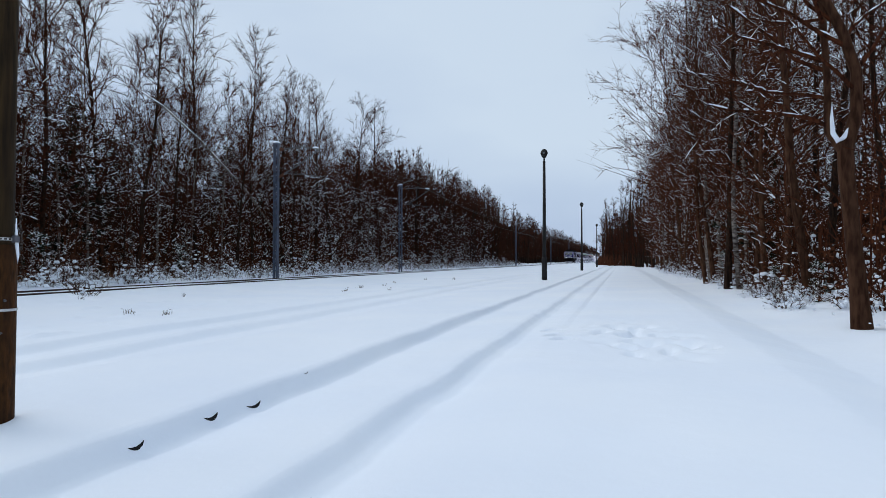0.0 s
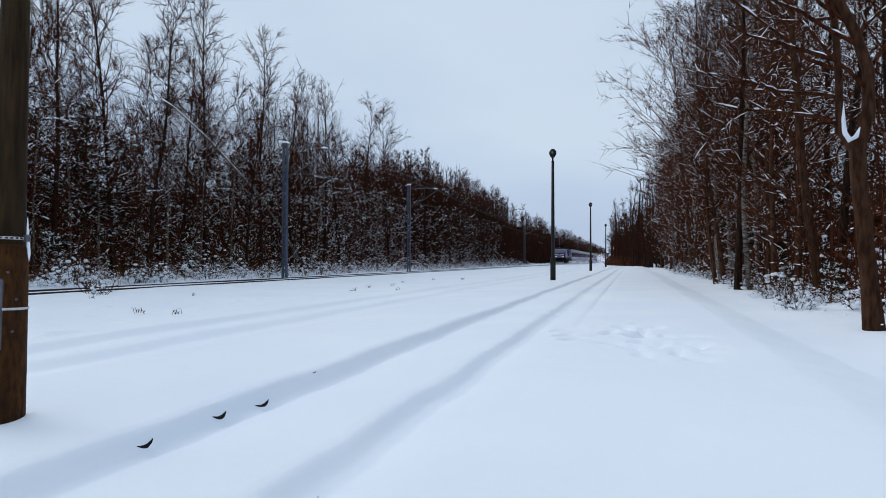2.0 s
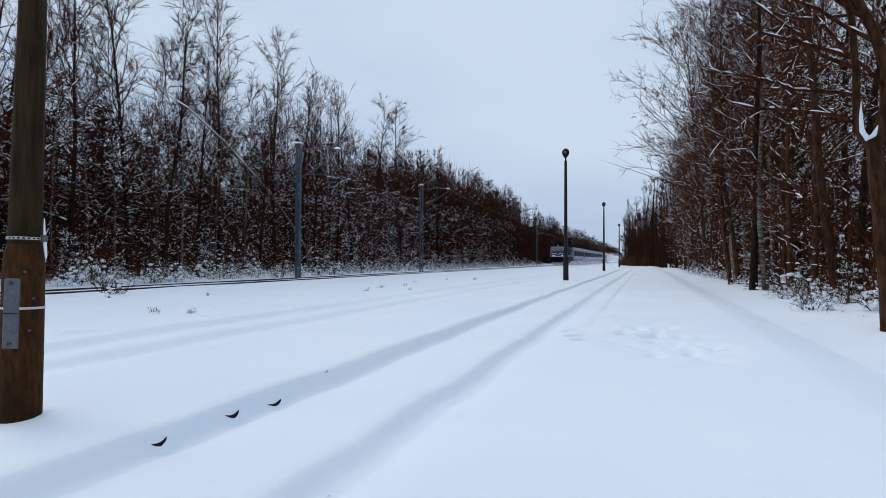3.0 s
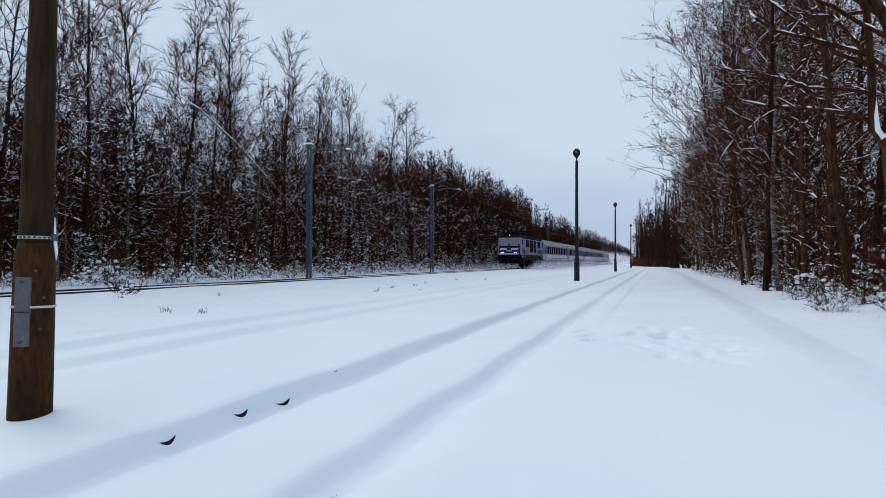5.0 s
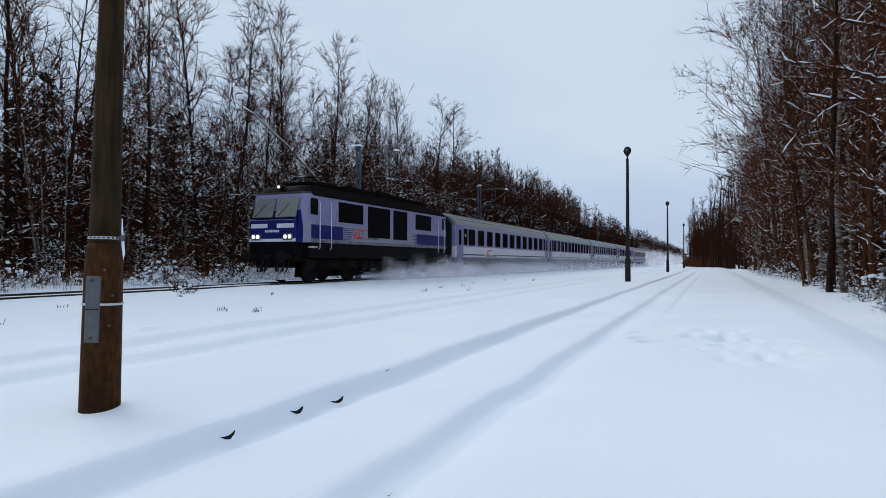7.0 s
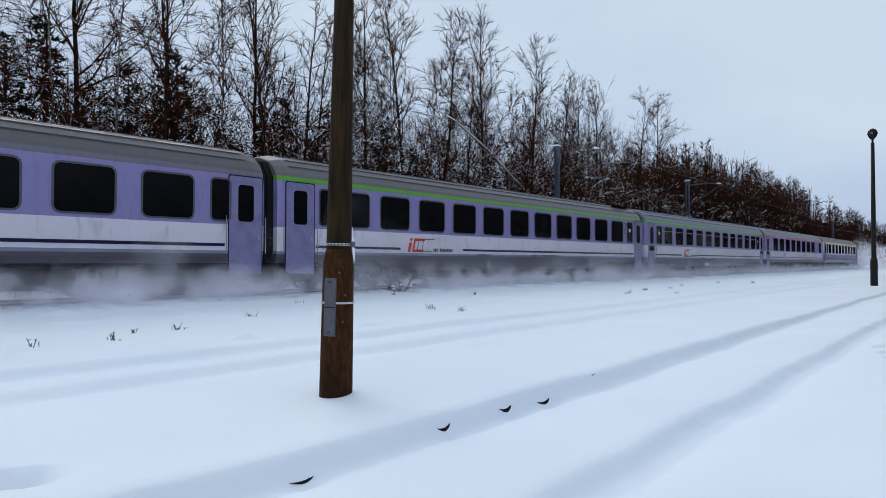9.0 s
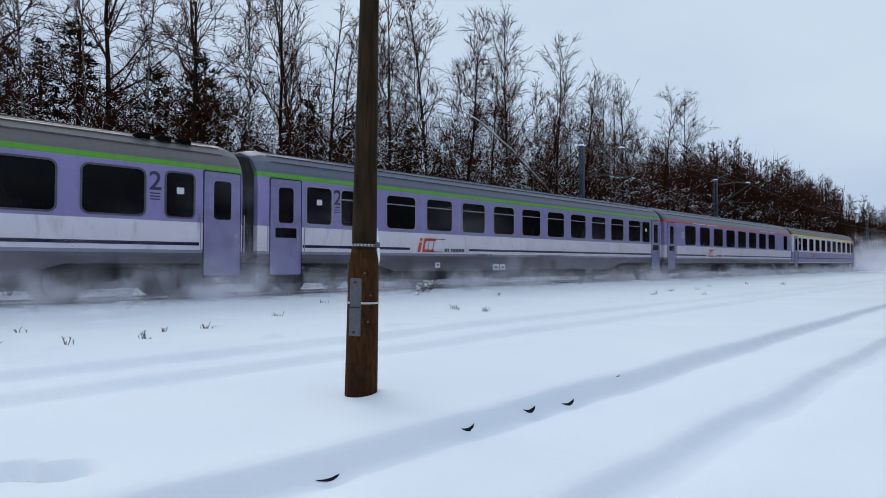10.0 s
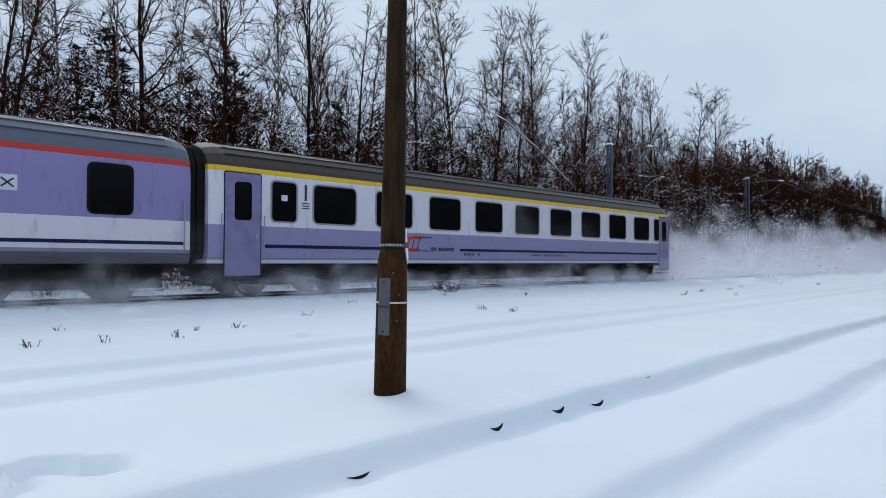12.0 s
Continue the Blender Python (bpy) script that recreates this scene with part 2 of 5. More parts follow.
def ground_z(x, y):
    shift = 0.034 * noise.noise((y * 2.6, x * 0.05, 7.7)) + 0.06 * noise.noise((y * 0.8, x * 0.05, 3.1)) + 0.05 * noise.noise((y * 0.13, 1.7, x * 0.02))
    z = 0.0
    for o, wt in ((-0.015, 0.25), (0.0, 0.5), (0.015, 0.25)):
        z += wt * float(np.interp(x + shift + o, PX, PZ))
    if -8.4 < x < -0.9 and y > 5:      # the ruts are drifted shallower farther on
        z = -0.06 + (z + 0.06) * max(0.5, 1 - (y - 5) / 30)
    z += 0.022 * noise.noise((x * 0.45, y * 0.3, 0.0)) + 0.008 * noise.noise((x * 1.7, y * 1.3, 5.0))
    if x < -18.4 or x > 3.2:
        z += 0.10 * noise.noise((x * 0.7, y * 0.7, 9.0)) * min(1.0, max(-18.4 - x, x - 3.2) / 1.5)
    if -15 < x < -7.6 and y < 40:      # small lumps round buried weeds
        z += 0.16 * max(0.0, noise.noise((x * 1.9, y * 1.9, 12.0)) - 0.30)
    r2 = (x + 3.72) ** 2 + (y - 3.1) ** 2
    z += 0.035 * math.exp(-r2 / 0.05)
    for hx, hy, hw in HOLLOWS:      # dimples under the lip of snow
        q = ((x - hx - 0.03) / 0.05) ** 2 + ((y - hy) / hw) ** 2
        if q < 6:
            z -= 0.03 * math.exp(-q)
    # trampled patch and footprints
    d = math.hypot((x - 0.22 + (y - 9.2) * 0.12) / 0.75, (y - 9.2) / 2.3)
    if d < 1.2:
        z -= max(0.0, 1.15 - d) * 0.34 * max(0.0, noise.noise((x * 4.2, y * 2.4, 2.0)) + 0.08)
    for fx, fy in FOOTPRINTS:
        q = ((x - fx) / 0.15) ** 2 + ((y - fy) / 0.11) ** 2
        if q < 4:
            z -= 0.20 * math.exp(-q ** 3)
    return z


HOLLOWS = ((-2.80, 3.08, 0.075), (-2.81, 3.80, 0.09), (-2.80, 4.32, 0.11), (-2.76, 1.90, 0.09), (-2.74, 1.34, 0.10), (-2.82, 5.2, 0.035), (-1.48, 2.78, 0.025))
FOOTPRINTS = [(-3.66, 0.60), (-3.70, 0.28), (-3.42, 0.36), (-3.52, 0.05), (-3.45, 0.80), (-0.95, 9.4), (-0.8, 8.9), (-1.1, 10.2), (0.95, 8.2)]


def spaced(lo, hi, fine_lo, fine_hi, step, growth):
    xs = list(np.arange(fine_lo, fine_hi + step / 2, step))
    d = step
    while xs[-1] < hi:
        d *= growth
        xs.append(min(hi, xs[-1] + d))
    d = step
    while xs[0] > lo:
        d *= growth
        xs.insert(0, max(lo, xs[0] - d))
    return xs


def build_ground():
    xs = spaced(-900, 900, -12.5, 2.6, 0.055, 1.07)
    xs = sorted(xs + [x + 0.0275 for x in xs if -3.05 < x < -2.55 or -1.8 < x < -1.3])
    ys = spaced(-120, 2500, -0.2, 14.0, 0.08, 1.05)
    s = Shape()
    nx, ny = len(xs), len(ys)
    s.v = [(x, y, ground_z(x, y)) for y in ys for x in xs]
    s.f = [(j * nx + i, j * nx + i + 1, (j + 1) * nx + i + 1, (j + 1) * nx + i) for j in range(ny - 1) for i in range(nx - 1)]
    tagged(part("ground", s, SNOW, smooth=True), "smooth fresh snow over the platform and ground", "snow", kind="structure")


build_ground()


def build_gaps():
    """Near-black sheets for the shaded gaps and bare edge under the platform's snow lip."""
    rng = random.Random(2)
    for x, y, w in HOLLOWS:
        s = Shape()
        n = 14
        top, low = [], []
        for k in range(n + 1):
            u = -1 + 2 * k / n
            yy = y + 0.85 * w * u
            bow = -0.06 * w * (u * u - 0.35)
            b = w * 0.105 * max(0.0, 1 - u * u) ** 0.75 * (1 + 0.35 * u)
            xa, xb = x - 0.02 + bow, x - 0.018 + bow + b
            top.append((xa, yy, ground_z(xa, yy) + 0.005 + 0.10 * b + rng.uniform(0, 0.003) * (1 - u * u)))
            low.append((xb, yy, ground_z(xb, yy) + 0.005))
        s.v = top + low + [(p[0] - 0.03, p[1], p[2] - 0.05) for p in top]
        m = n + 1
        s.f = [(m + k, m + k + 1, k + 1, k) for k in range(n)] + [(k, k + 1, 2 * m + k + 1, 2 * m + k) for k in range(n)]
        tagged(part("gap_shade", s, DARK_HOLE), "dark sheet for the shaded gap and bare edge under a lip of snow", "hollow", "hollows along the platform edge")


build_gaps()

# ---- railway ----
TRACK_X, RAIL_Z = -16.42, 0.086


def build_track():
    track = thing("railway_track", "snowed-in railway track with two bare steel rails", "railway track", kind="structure")
    prof = [(-0.065, -0.17), (0.065, -0.17), (0.065, -0.155), (0.014, -0.135), (0.014, -0.045), (0.036, -0.03), (0.036, -0.005), (0.028, 0.0),
            (-0.028, 0.0), (-0.036, -0.005), (-0.036, -0.03), (-0.014, -0.045), (-0.014, -0.135), (-0.065, -0.155)]
    for side in (-0.7535, 0.7535):
        s = Shape()
        s.loft([[(TRACK_X + side + px, y, RAIL_Z + pz) for px, pz in reversed(prof)] for y in (-110, 0, 60, 200, 600, 1800)], True, True)
        part("rail", s, RUST, track)
        top = Shape()
        top.box(TRACK_X + side - 0.02, TRACK_X + side + 0.02, -110, 1800, RAIL_Z + 0.001, RAIL_Z + 0.004)
        part("rail_head", top, RAIL_TOP, track, "polished running surface")


build_track()


# ---- posts, lamps and masts ----
def near_pole():
    base = thing("old_lamp_pole", "rusty brown pole with cable box and straps in snow", "pole", at=pose(-3.82, 2.95, -0.03) @ Matrix.Rotation(radians(0.9), 4, Vector((-0.79, 0.61, 0))))
    n = 20

    def ring(r, z):
        return [(r * math.cos(a), r * math.sin(a), z) for a in [2 * math.pi * k / n for k in range(n)]]
    s = Shape()
    s.loft([ring(0.130, -0.25), ring(0.127, 0.0), ring(0.122, 0.6), ring(0.118, 0.98), ring(0.115, 1.04), ring(0.106, 1.09), ring(0.098, 1.13)], True, True)
    part("foot", s, POLE_FOOT, base, "rust-stained thick foot", True)
    s = Shape()
    s.loft([ring(0.0965, 1.10), ring(0.094, 1.5), ring(0.085, 2.2), ring(0.076, 3.0), ring(0.068, 4.5), ring(0.06, 6.6)], True, True)
    part("shaft", s, POLE_WOOD, base, "weathered brown shaft", True)
    for z, r, h in ((1.165, 0.0985, 0.018), (0.72, 0.1235, 0.015)):
        s = Shape()
        s.loft([ring(rr, z + dz) for rr, dz in ((r - 0.006, -h / 2), (r + 0.004, -h / 2), (r + 0.004, h / 2), (r - 0.006, h / 2))])
        part("strap", s, STRAP, base, "pale steel strap")
    for k in range(9):
        s = Shape()
        a = radians(-90 + 16 * k)
        s.box(0.1022, 0.1040, -0.008, 0.008, 1.160, 1.170)
        part("strap_slot", s, LAMP_BLACK, base).matrix_local = Matrix.Rotation(a, 4, "Z")
    s = Shape()
    s.bevel_box(0.082, 0.122, 0.030, 0.065, 1.145, 1.19, 0.006)
    part("buckle", s, BOX_GREY, base)
    s = Shape()
    s.tube([(0.100, 0.05, 1.30), (0.102, 0.052, 1.21), (0.108, 0.055, 1.12), (0.118, 0.055, 1.06), (0.122, 0.05, 1.01)], [0.003, 0.007, 0.011, 0.008, 0], 7)
    part("snow_clump", s, SNOW, base, "snow stuck on the loose strap end", True)
    box = Shape()
    box.bevel_box(-0.03, 0.014, -0.048, 0.048, 0.47, 0.91, 0.008)
    ob = part("cable_box", box, BOX_GREY, base, "narrow grey cable cover")
    ob.matrix_local = Matrix.Rotation(radians(-68), 4, "Z") @ pose(0.114, 0, 0)
    seam = Shape()
    seam.box(0.0145, 0.017, -0.047, 0.047, 0.685, 0.692)
    part("seam", seam, LAMP_BLACK, ob)
    for z in (0.50, 0.88):
        b = Shape()
        b.disc((0.018, 0.0, z), "x", 0.009, 0.008, 8)
        part("bolt", b, STEEL_GREY, ob)
    for z, a in ((0.58, -20), (0.95, -35), (0.78, -12)):
        b = Shape()
        b.disc((0.121, 0, z), "x", 0.009, 0.02, 8)
        part("bolt", b, STEEL_GREY, base).matrix_local = Matrix.Rotation(radians(a), 4, "Z")


near_pole()


def platform_lamp():
    base = thing("platform_lamp", "dark slim platform lamp post with a round head", "lamp post", "platform lamps")
    n = 12

    def ring(r, z):
        return [(r * math.cos(a), r * math.sin(a), z) for a in [2 * math.pi * k / n for k in range(n)]]
    s = Shape()
    s.loft([ring(0.145, -0.2), ring(0.14, 1.0), ring(0.135, 1.12), ring(0.10, 1.22)], True, True)
    part("foot", s, LAMP_BLACK, base, smooth=True)
    s = Shape()
    s.loft([ring(0.098, 1.18), ring(0.09, 3.0), ring(0.07, 6.3)], True, True)
    part("shaft", s, LAMP_BLACK, base, smooth=True)
    s = Shape()
    s.loft([ring(0.045, 6.25), ring(0.04, 6.44), ring(0.06, 6.47)], True, True)
    part("collar", s, LAMP_BLACK, base, smooth=True)
    s = Shape()
    s.loft([ring(0.06, 6.46), ring(0.15, 6.58), ring(0.20, 6.72), ring(0.17, 6.84), ring(0.10, 6.92), ring(0.03, 6.95)], True, True)
    head = part("lamp_head", s, LAMP_BLACK, base, "dark round lamp head", True)
    s = Shape()
    s.disc((0, -0.175, 6.72), "y", 0.06, 0.06, 14)
    part("lens", s, GLASS_LAMP, head, "frosted lens")
    return base


first = platform_lamp()
first.matrix_world = pose(-3.98, 33.0, -0.02, 0, 0, 0)
for y in (64.5, 103.0):
    copy_thing(first, pose(-3.98, y, -0.02, 0, 0, 20))


def catenary_mast():
    base = thing("catenary_mast", "blue-grey steel catenary mast with cantilever arm", "catenary mast", "catenary masts")
    for dx in (-0.11, 0.11):
        s = Shape()
        s.box(dx - 0.035, dx + 0.035, -0.10, 0.10, -0.3, 7.7)
        s.box(dx - (0.05 if dx > 0 else -0.035), dx + (0.05 if dx < 0 else -0.035), -0.012, 0.012, -0.3, 7.68)
        part("channel", s, STEEL_BLUE, base)
    for k in range(15):
        s = Shape()
        z = 0.4 + k * 0.5
        s.box(-0.14, 0.14, -0.105, -0.099, z, z + 0.10)
        part("batten_plate", s, STEEL_BLUE, base)
    s = Shape()
    s.box(-0.16, 0.16, -0.13, 0.13, 7.68, 7.74)
    part("cap_plate", s, STEEL_BLUE, base)
    s = Shape()
    s.bevel_box(-0.17, 0.17, -0.14, 0.14, 7.745, 7.83, 0.03)
    part("snow_cap", s, SNOW, base)
    arm = Shape()
    arm.tube([(0.14, 0, 7.35), (1.5, 0, 7.45), (2.75, 0, 7.25)], [0.035, 0.035, 0.03], 7)
    arm.tube([(0.14, 0, 5.75), (1.4, 0, 6.4), (2.65, 0, 7.2)], [0.035, 0.035, 0.03], 7)
    arm.tube([(0.6, 0, 5.98), (1.7, 0, 5.85), (2.95, 0, 5.70)], [0.025, 0.022, 0.018], 6)
    arm.tube([(1.5, 0, 7.44), (1.5, 0, 6.42)], [0.02, 0.02], 5)
    a = part("cantilever", arm, STEEL_GREY, base, "thin tubular cantilever arm")
    for z, rise in ((7.36, 0.0), (5.81, 0.028)):
        s = Shape()
        for k in range(5):
            s.disc((0.26 + k * 0.05, 0, z + rise * k), "x", 0.075, 0.052, 10)
        part("insulator", s, CERAMIC, a, "ribbed insulator")
    s = Shape()
    s.tube([(2.3, 0, 7.34), (2.5, 0, 7.36), (2.7, 0, 7.31)], [0.02, 0.06, 0.02], 6)
    part("snow_ridge", s, SNOW, a)
    # feeder bracket on the top
    s = Shape()
    s.tube([(0.0, 0.0, 7.7), (0.5, 0, 8.0), (1.05, 0.0, 8.12)], [0.03, 0.03, 0.03], 6)
    part("feeder_bracket", s, STEEL_GREY, base)
    return base


mast = catenary_mast()
MAST_Y = (31.2, 51.8, 114.0, 172.0, 232.0)
mast.matrix_world = pose(-19.0, MAST_Y[0], -0.02)
for y in MAST_Y[1:] + (-26.0,):
    copy_thing(mast, pose(-19.0, y, -0.02))


def build_wires():
    spans = [-26.0, 31.2, 51.8, 114.0, 172.0, 232.0, 290.0]
    for name, label, x, z, sag, r in (("contact_wire", "thin copper contact wire over the track", TRACK_X, 5.62, 0.05, 0.010),
                                      ("messenger_wire", "sagging messenger wire over the track", TRACK_X, 7.2, 0.75, 0.011),
                                      ("feeder_wire", "thin sagging feeder wire on the masts", -17.95, 8.14, 0.9, 0.010)):
        s = Shape()
        pts = []
        for a, b in zip(spans, spans[1:]):
            scale = ((b - a) / 60) ** 2
            for k in range(8):
                u = k / 8
                pts.append((x, a + (b - a) * u, z - 4 * sag * scale * u * (1 - u)))
        pts.append((x, spans[-1], z))
        s.tube(pts, [r] * len(pts), 4)
        tagged(part(name, s, WIRE), label, "wire")


build_wires()


# ---- trees ----
def rot_about(d, axis, a):
    return Matrix.Rotation(a, 3, axis) @ d


def side_way(rng, d, angle):
    """A direction at that angle from d, at a random turn round it."""
    ref = Vector((0, 0, 1)) if abs(d.z) < 0.9 else Vector((1, 0, 0))
    ax = d.cross(ref).normalized()
    return rot_about(rot_about(d, ax, angle), d, rng.uniform(0, 2 * math.pi)).normalized()


def limb(s, rng, p, d, length, r, segs, n, lift=0.09, wobble=0.18):
    pts, dirs = [Vector(p)], [d]
    for _ in range(segs):
        d = (d + Vector((rng.gauss(0, wobble), rng.gauss(0, wobble), rng.gauss(lift, wobble * 0.7)))).normalized()
        pts.append(pts[-1] + d * (length / segs))
        dirs.append(d)
    s.tube(pts, [r * (1 - 0.75 * k / segs) for k in range(segs)] + [r * 0.2], n, False)
    return pts, dirs


def along(pts, dirs, u):
    k = min(int(u * (len(pts) - 1)), len(pts) - 2)
    f = u * (len(pts) - 1) - k
    return pts[k].lerp(pts[k + 1], f), dirs[min(k + 1, len(dirs) - 1)]


def snow_along(s, rng, pts, r, chance, thick=1.0):
    """Ridges of snow lying on the flatter stretches of a branch."""
    for p, q in zip(pts, pts[1:]):
        d = q - p
        if d.length > 0.05 and abs(d.z) < 0.80 * d.length and rng.random() < chance:
            a, b = sorted((rng.uniform(0.0, 0.45), rng.uniform(0.55, 1.0)))
            up = Vector((0, 0, r * 0.8))
            w = rng.uniform(0.012, 0.026) * thick
            mid = p + d * ((a + b) / 2 + rng.uniform(-0.1, 0.1)) + up * 1.3 + Vector((rng.gauss(0, 0.02), rng.gauss(0, 0.02), 0))
            s.tube([p + d * a + up, mid, p + d * b + up], [w * 0.6, w, w * 0.5], 4)


def bare_tree(name, label, rng, height, radius, lean, limbs, subs, twigs, low, spread, bark, twig, leaves=0, snow=0.5, snow_top=0.65, fine=0.015):
    """A bare deciduous tree: trunk, then a crown of limbs, branches and twigs."""
    base = thing(name, label, "tree")
    trunk = Shape()
    pts, p, d = [Vector((0, 0, -0.3))], Vector((0, 0, -0.3)), Vector((lean, 0.0, 1)).normalized()
    dirs = [d]
    n = 12
    for k in range(n):
        d = (d + Vector((rng.gauss(-lean * 0.04, 0.035), rng.gauss(0, 0.035), 0.05))).normalized()
        p = p + d * (height + 0.3) / n
        pts.append(p.copy())
        dirs.append(d)
    radii = [radius * 1.25] + [radius * (1 - 0.93 * (k / n) ** 0.9) for k in range(1, n + 1)]
    trunk.tube(pts, radii, 8)
    crown, leaf, load = Shape(), Shape(), Shape()
    for i in range(limbs):
        u = low + (0.97 - low) * ((i + rng.random()) / limbs)
        q, td = along(pts, dirs, u)
        ang = radians(rng.uniform(42, 72) - 30 * u)
        ld = side_way(rng, td, ang)
        v = (u - low) / (0.97 - low)
        ln = height * spread * (0.22 + 0.55 * math.sin(math.pi * min(1.0, 0.12 + 0.80 * v)) ** 0.8) * rng.uniform(0.65, 1.25)
        lr = max(fine * 1.75, radius * 0.42 * (1.12 - u))
        lp, ldirs = limb(crown, rng, q, ld, ln, lr, 4, 4)
        hold = snow if u < snow_top else snow * 0.25
        snow_along(load, rng, lp, lr * 0.6, hold, 0.3 + 55 * fine)
        for j in range(subs):
            b, bd = along(lp, ldirs, rng.uniform(0.2, 1.0))
            sp, sd = limb(crown, rng, b, side_way(rng, bd, radians(rng.uniform(25, 60))), ln * rng.uniform(0.25, 0.55), max(fine * 1.2, lr * 0.36), 2, 3)
            snow_along(load, rng, sp, fine * 0.7, hold * 0.8, 0.2 + 45 * fine)
            for _ in range(twigs):
                c, cd = along(sp, sd, rng.uniform(0.15, 1.0))
                tw = side_way(rng, cd, radians(rng.uniform(15, 55)))
                tl = rng.uniform(0.4, 1.05) * (0.6 + 0.25 * spread * 4)
                crown.tube([c, c + tw * tl], [fine, 0], 3)
                if leaves and rng.random() < leaves:
                    for _ in range(3):
                        o = c + tw * tl * rng.random() + Vector([rng.gauss(0, 0.08) for _ in range(3)])
                        e1 = Vector([rng.gauss(0, 1) for _ in range(3)]).normalized() * 0.055
                        e2 = Vector([rng.gauss(0, 1) for _ in range(3)]).normalized() * 0.04
                        leaf.add([tuple(o - e1), tuple(o + e2), tuple(o + e1), tuple(o - e2)], [(0, 1, 2, 3)])
    part("trunk", trunk, bark, base, smooth=True)
    part("crown", crown, twig, base)
    tagged(part("snow_load", load, SNOW, base, "ridges of fresh snow on the branches"), kind="stuff")
    if leaf.v:
        part("leaves", leaf, LEAF, base, "few dry brown leaves")
    return base


def pine_tree(rng, height, label, material, bare=0.35):
    base = thing("pine_tree", label, "tree")
    trunk = Shape()
    trunk.tube([(0, 0, -0.3), (0.05, 0, height * 0.4), (0, 0.06, height * 0.8), (0, 0, height)], [height * 0.014, height * 0.011, height * 0.006, 0.01], 7)
    wood, crown = trunk, Shape()
    z = height * bare
    while z < height * 0.98:
        reach = (height - z) * 0.27 + 0.35
        for k in range(rng.randint(4, 6)):
            a = rng.uniform(0, 2 * math.pi)
            d = Vector((math.cos(a), math.sin(a), rng.uniform(-0.15, 0.3))).normalized()
            pts, dirs = limb(wood, rng, (0, 0, z + rng.uniform(-0.2, 0.2)), d, reach * rng.uniform(0.6, 1.15), 0.03, 3, 3, 0.03, 0.12)
            for _ in range(int(5 + reach * 3)):
                c, cd = along(pts, dirs, rng.uniform(0.25, 1.0))
                c = c + Vector((rng.gauss(0, 0.16), rng.gauss(0, 0.16), rng.gauss(0, 0.07)))
                for _ in range(4):
                    t = (cd + Vector((rng.gauss(0, 0.8), rng.gauss(0, 0.8), rng.gauss(0.1, 0.45)))).normalized() * rng.uniform(0.2, 0.42)
                    sd = t.cross(Vector((rng.gauss(0, 0.5), rng.gauss(0, 0.5), 1))).normalized() * 0.06
                    crown.add([tuple(c - sd), tuple(c + sd), tuple(c + t)], [(0, 1, 2)])
        z += rng.uniform(0.45, 0.75)
    part("trunk", trunk, BARK_RED, base)
    part("crown", crown, material, base)
    return base


def bush(rng, label, height, stems, material, name="bush", clumps=4.5):
    base = thing(name, label, "bush")
    s = Shape()
    for _ in range(stems):
        a = rng.uniform(0, 2 * math.pi)
        d = Vector((math.cos(a) * rng.uniform(0.15, 0.8), math.sin(a) * rng.uniform(0.15, 0.8), 1)).normalized()
        r0 = rng.uniform(0, 0.35)
        pts, dirs = limb(s, rng, (math.cos(a) * r0, math.sin(a) * r0, -0.05), d, height * rng.uniform(0.5, 1.1), 0.013, 3, 3, 0.0, 0.2)
        for _ in range(4):
            b, bd = along(pts, dirs, rng.uniform(0.25, 1.0))
            sp, sd = limb(s, rng, b, side_way(rng, bd, radians(rng.uniform(20, 60))), height * rng.uniform(0.15, 0.4), 0.008, 2, 3, -0.05, 0.2)
            for _ in range(4):
                c, cd = along(sp, sd, rng.uniform(0.2, 1))
                s.tube([c, c + side_way(rng, cd, radians(rng.uniform(15, 60))) * height * 0.14], [0.010, 0], 3)
    part("crown", s, material, base)
    load = Shape()
    for _ in range(int(stems * clumps)):
        c = Vector((rng.gauss(0, 0.36), rng.gauss(0, 0.36), 0)) * height
        c.z = height * rng.uniform(0.15, 0.9) * max(0.25, 1 - c.length / height)
        r = rng.uniform(0.02, 0.065)
        load.loft([[tuple(c + Vector((math.cos(a) * q * r * 1.5, math.sin(a) * q * r, h * r)) + Vector((rng.gauss(0, 0.1), rng.gauss(0, 0.1), 0)) * r) for a in [1.2566 * k for k in range(5)]]
                   for q, h in ((0.5, -0.6), (1.0, 0.0), (0.55, 0.8))], True, True)
    tagged(part("snow_load", load, SNOW, base, "clumps of snow caught in the twigs", True), kind="stuff")
    return base


def placed(x, y, rng, size, flip=None):
    return pose(x, y, ground_z(x, y) - 0.05, 0, 0, rng.uniform(0, 360) if flip is None else flip) @ Matrix.Scale(size, 4)


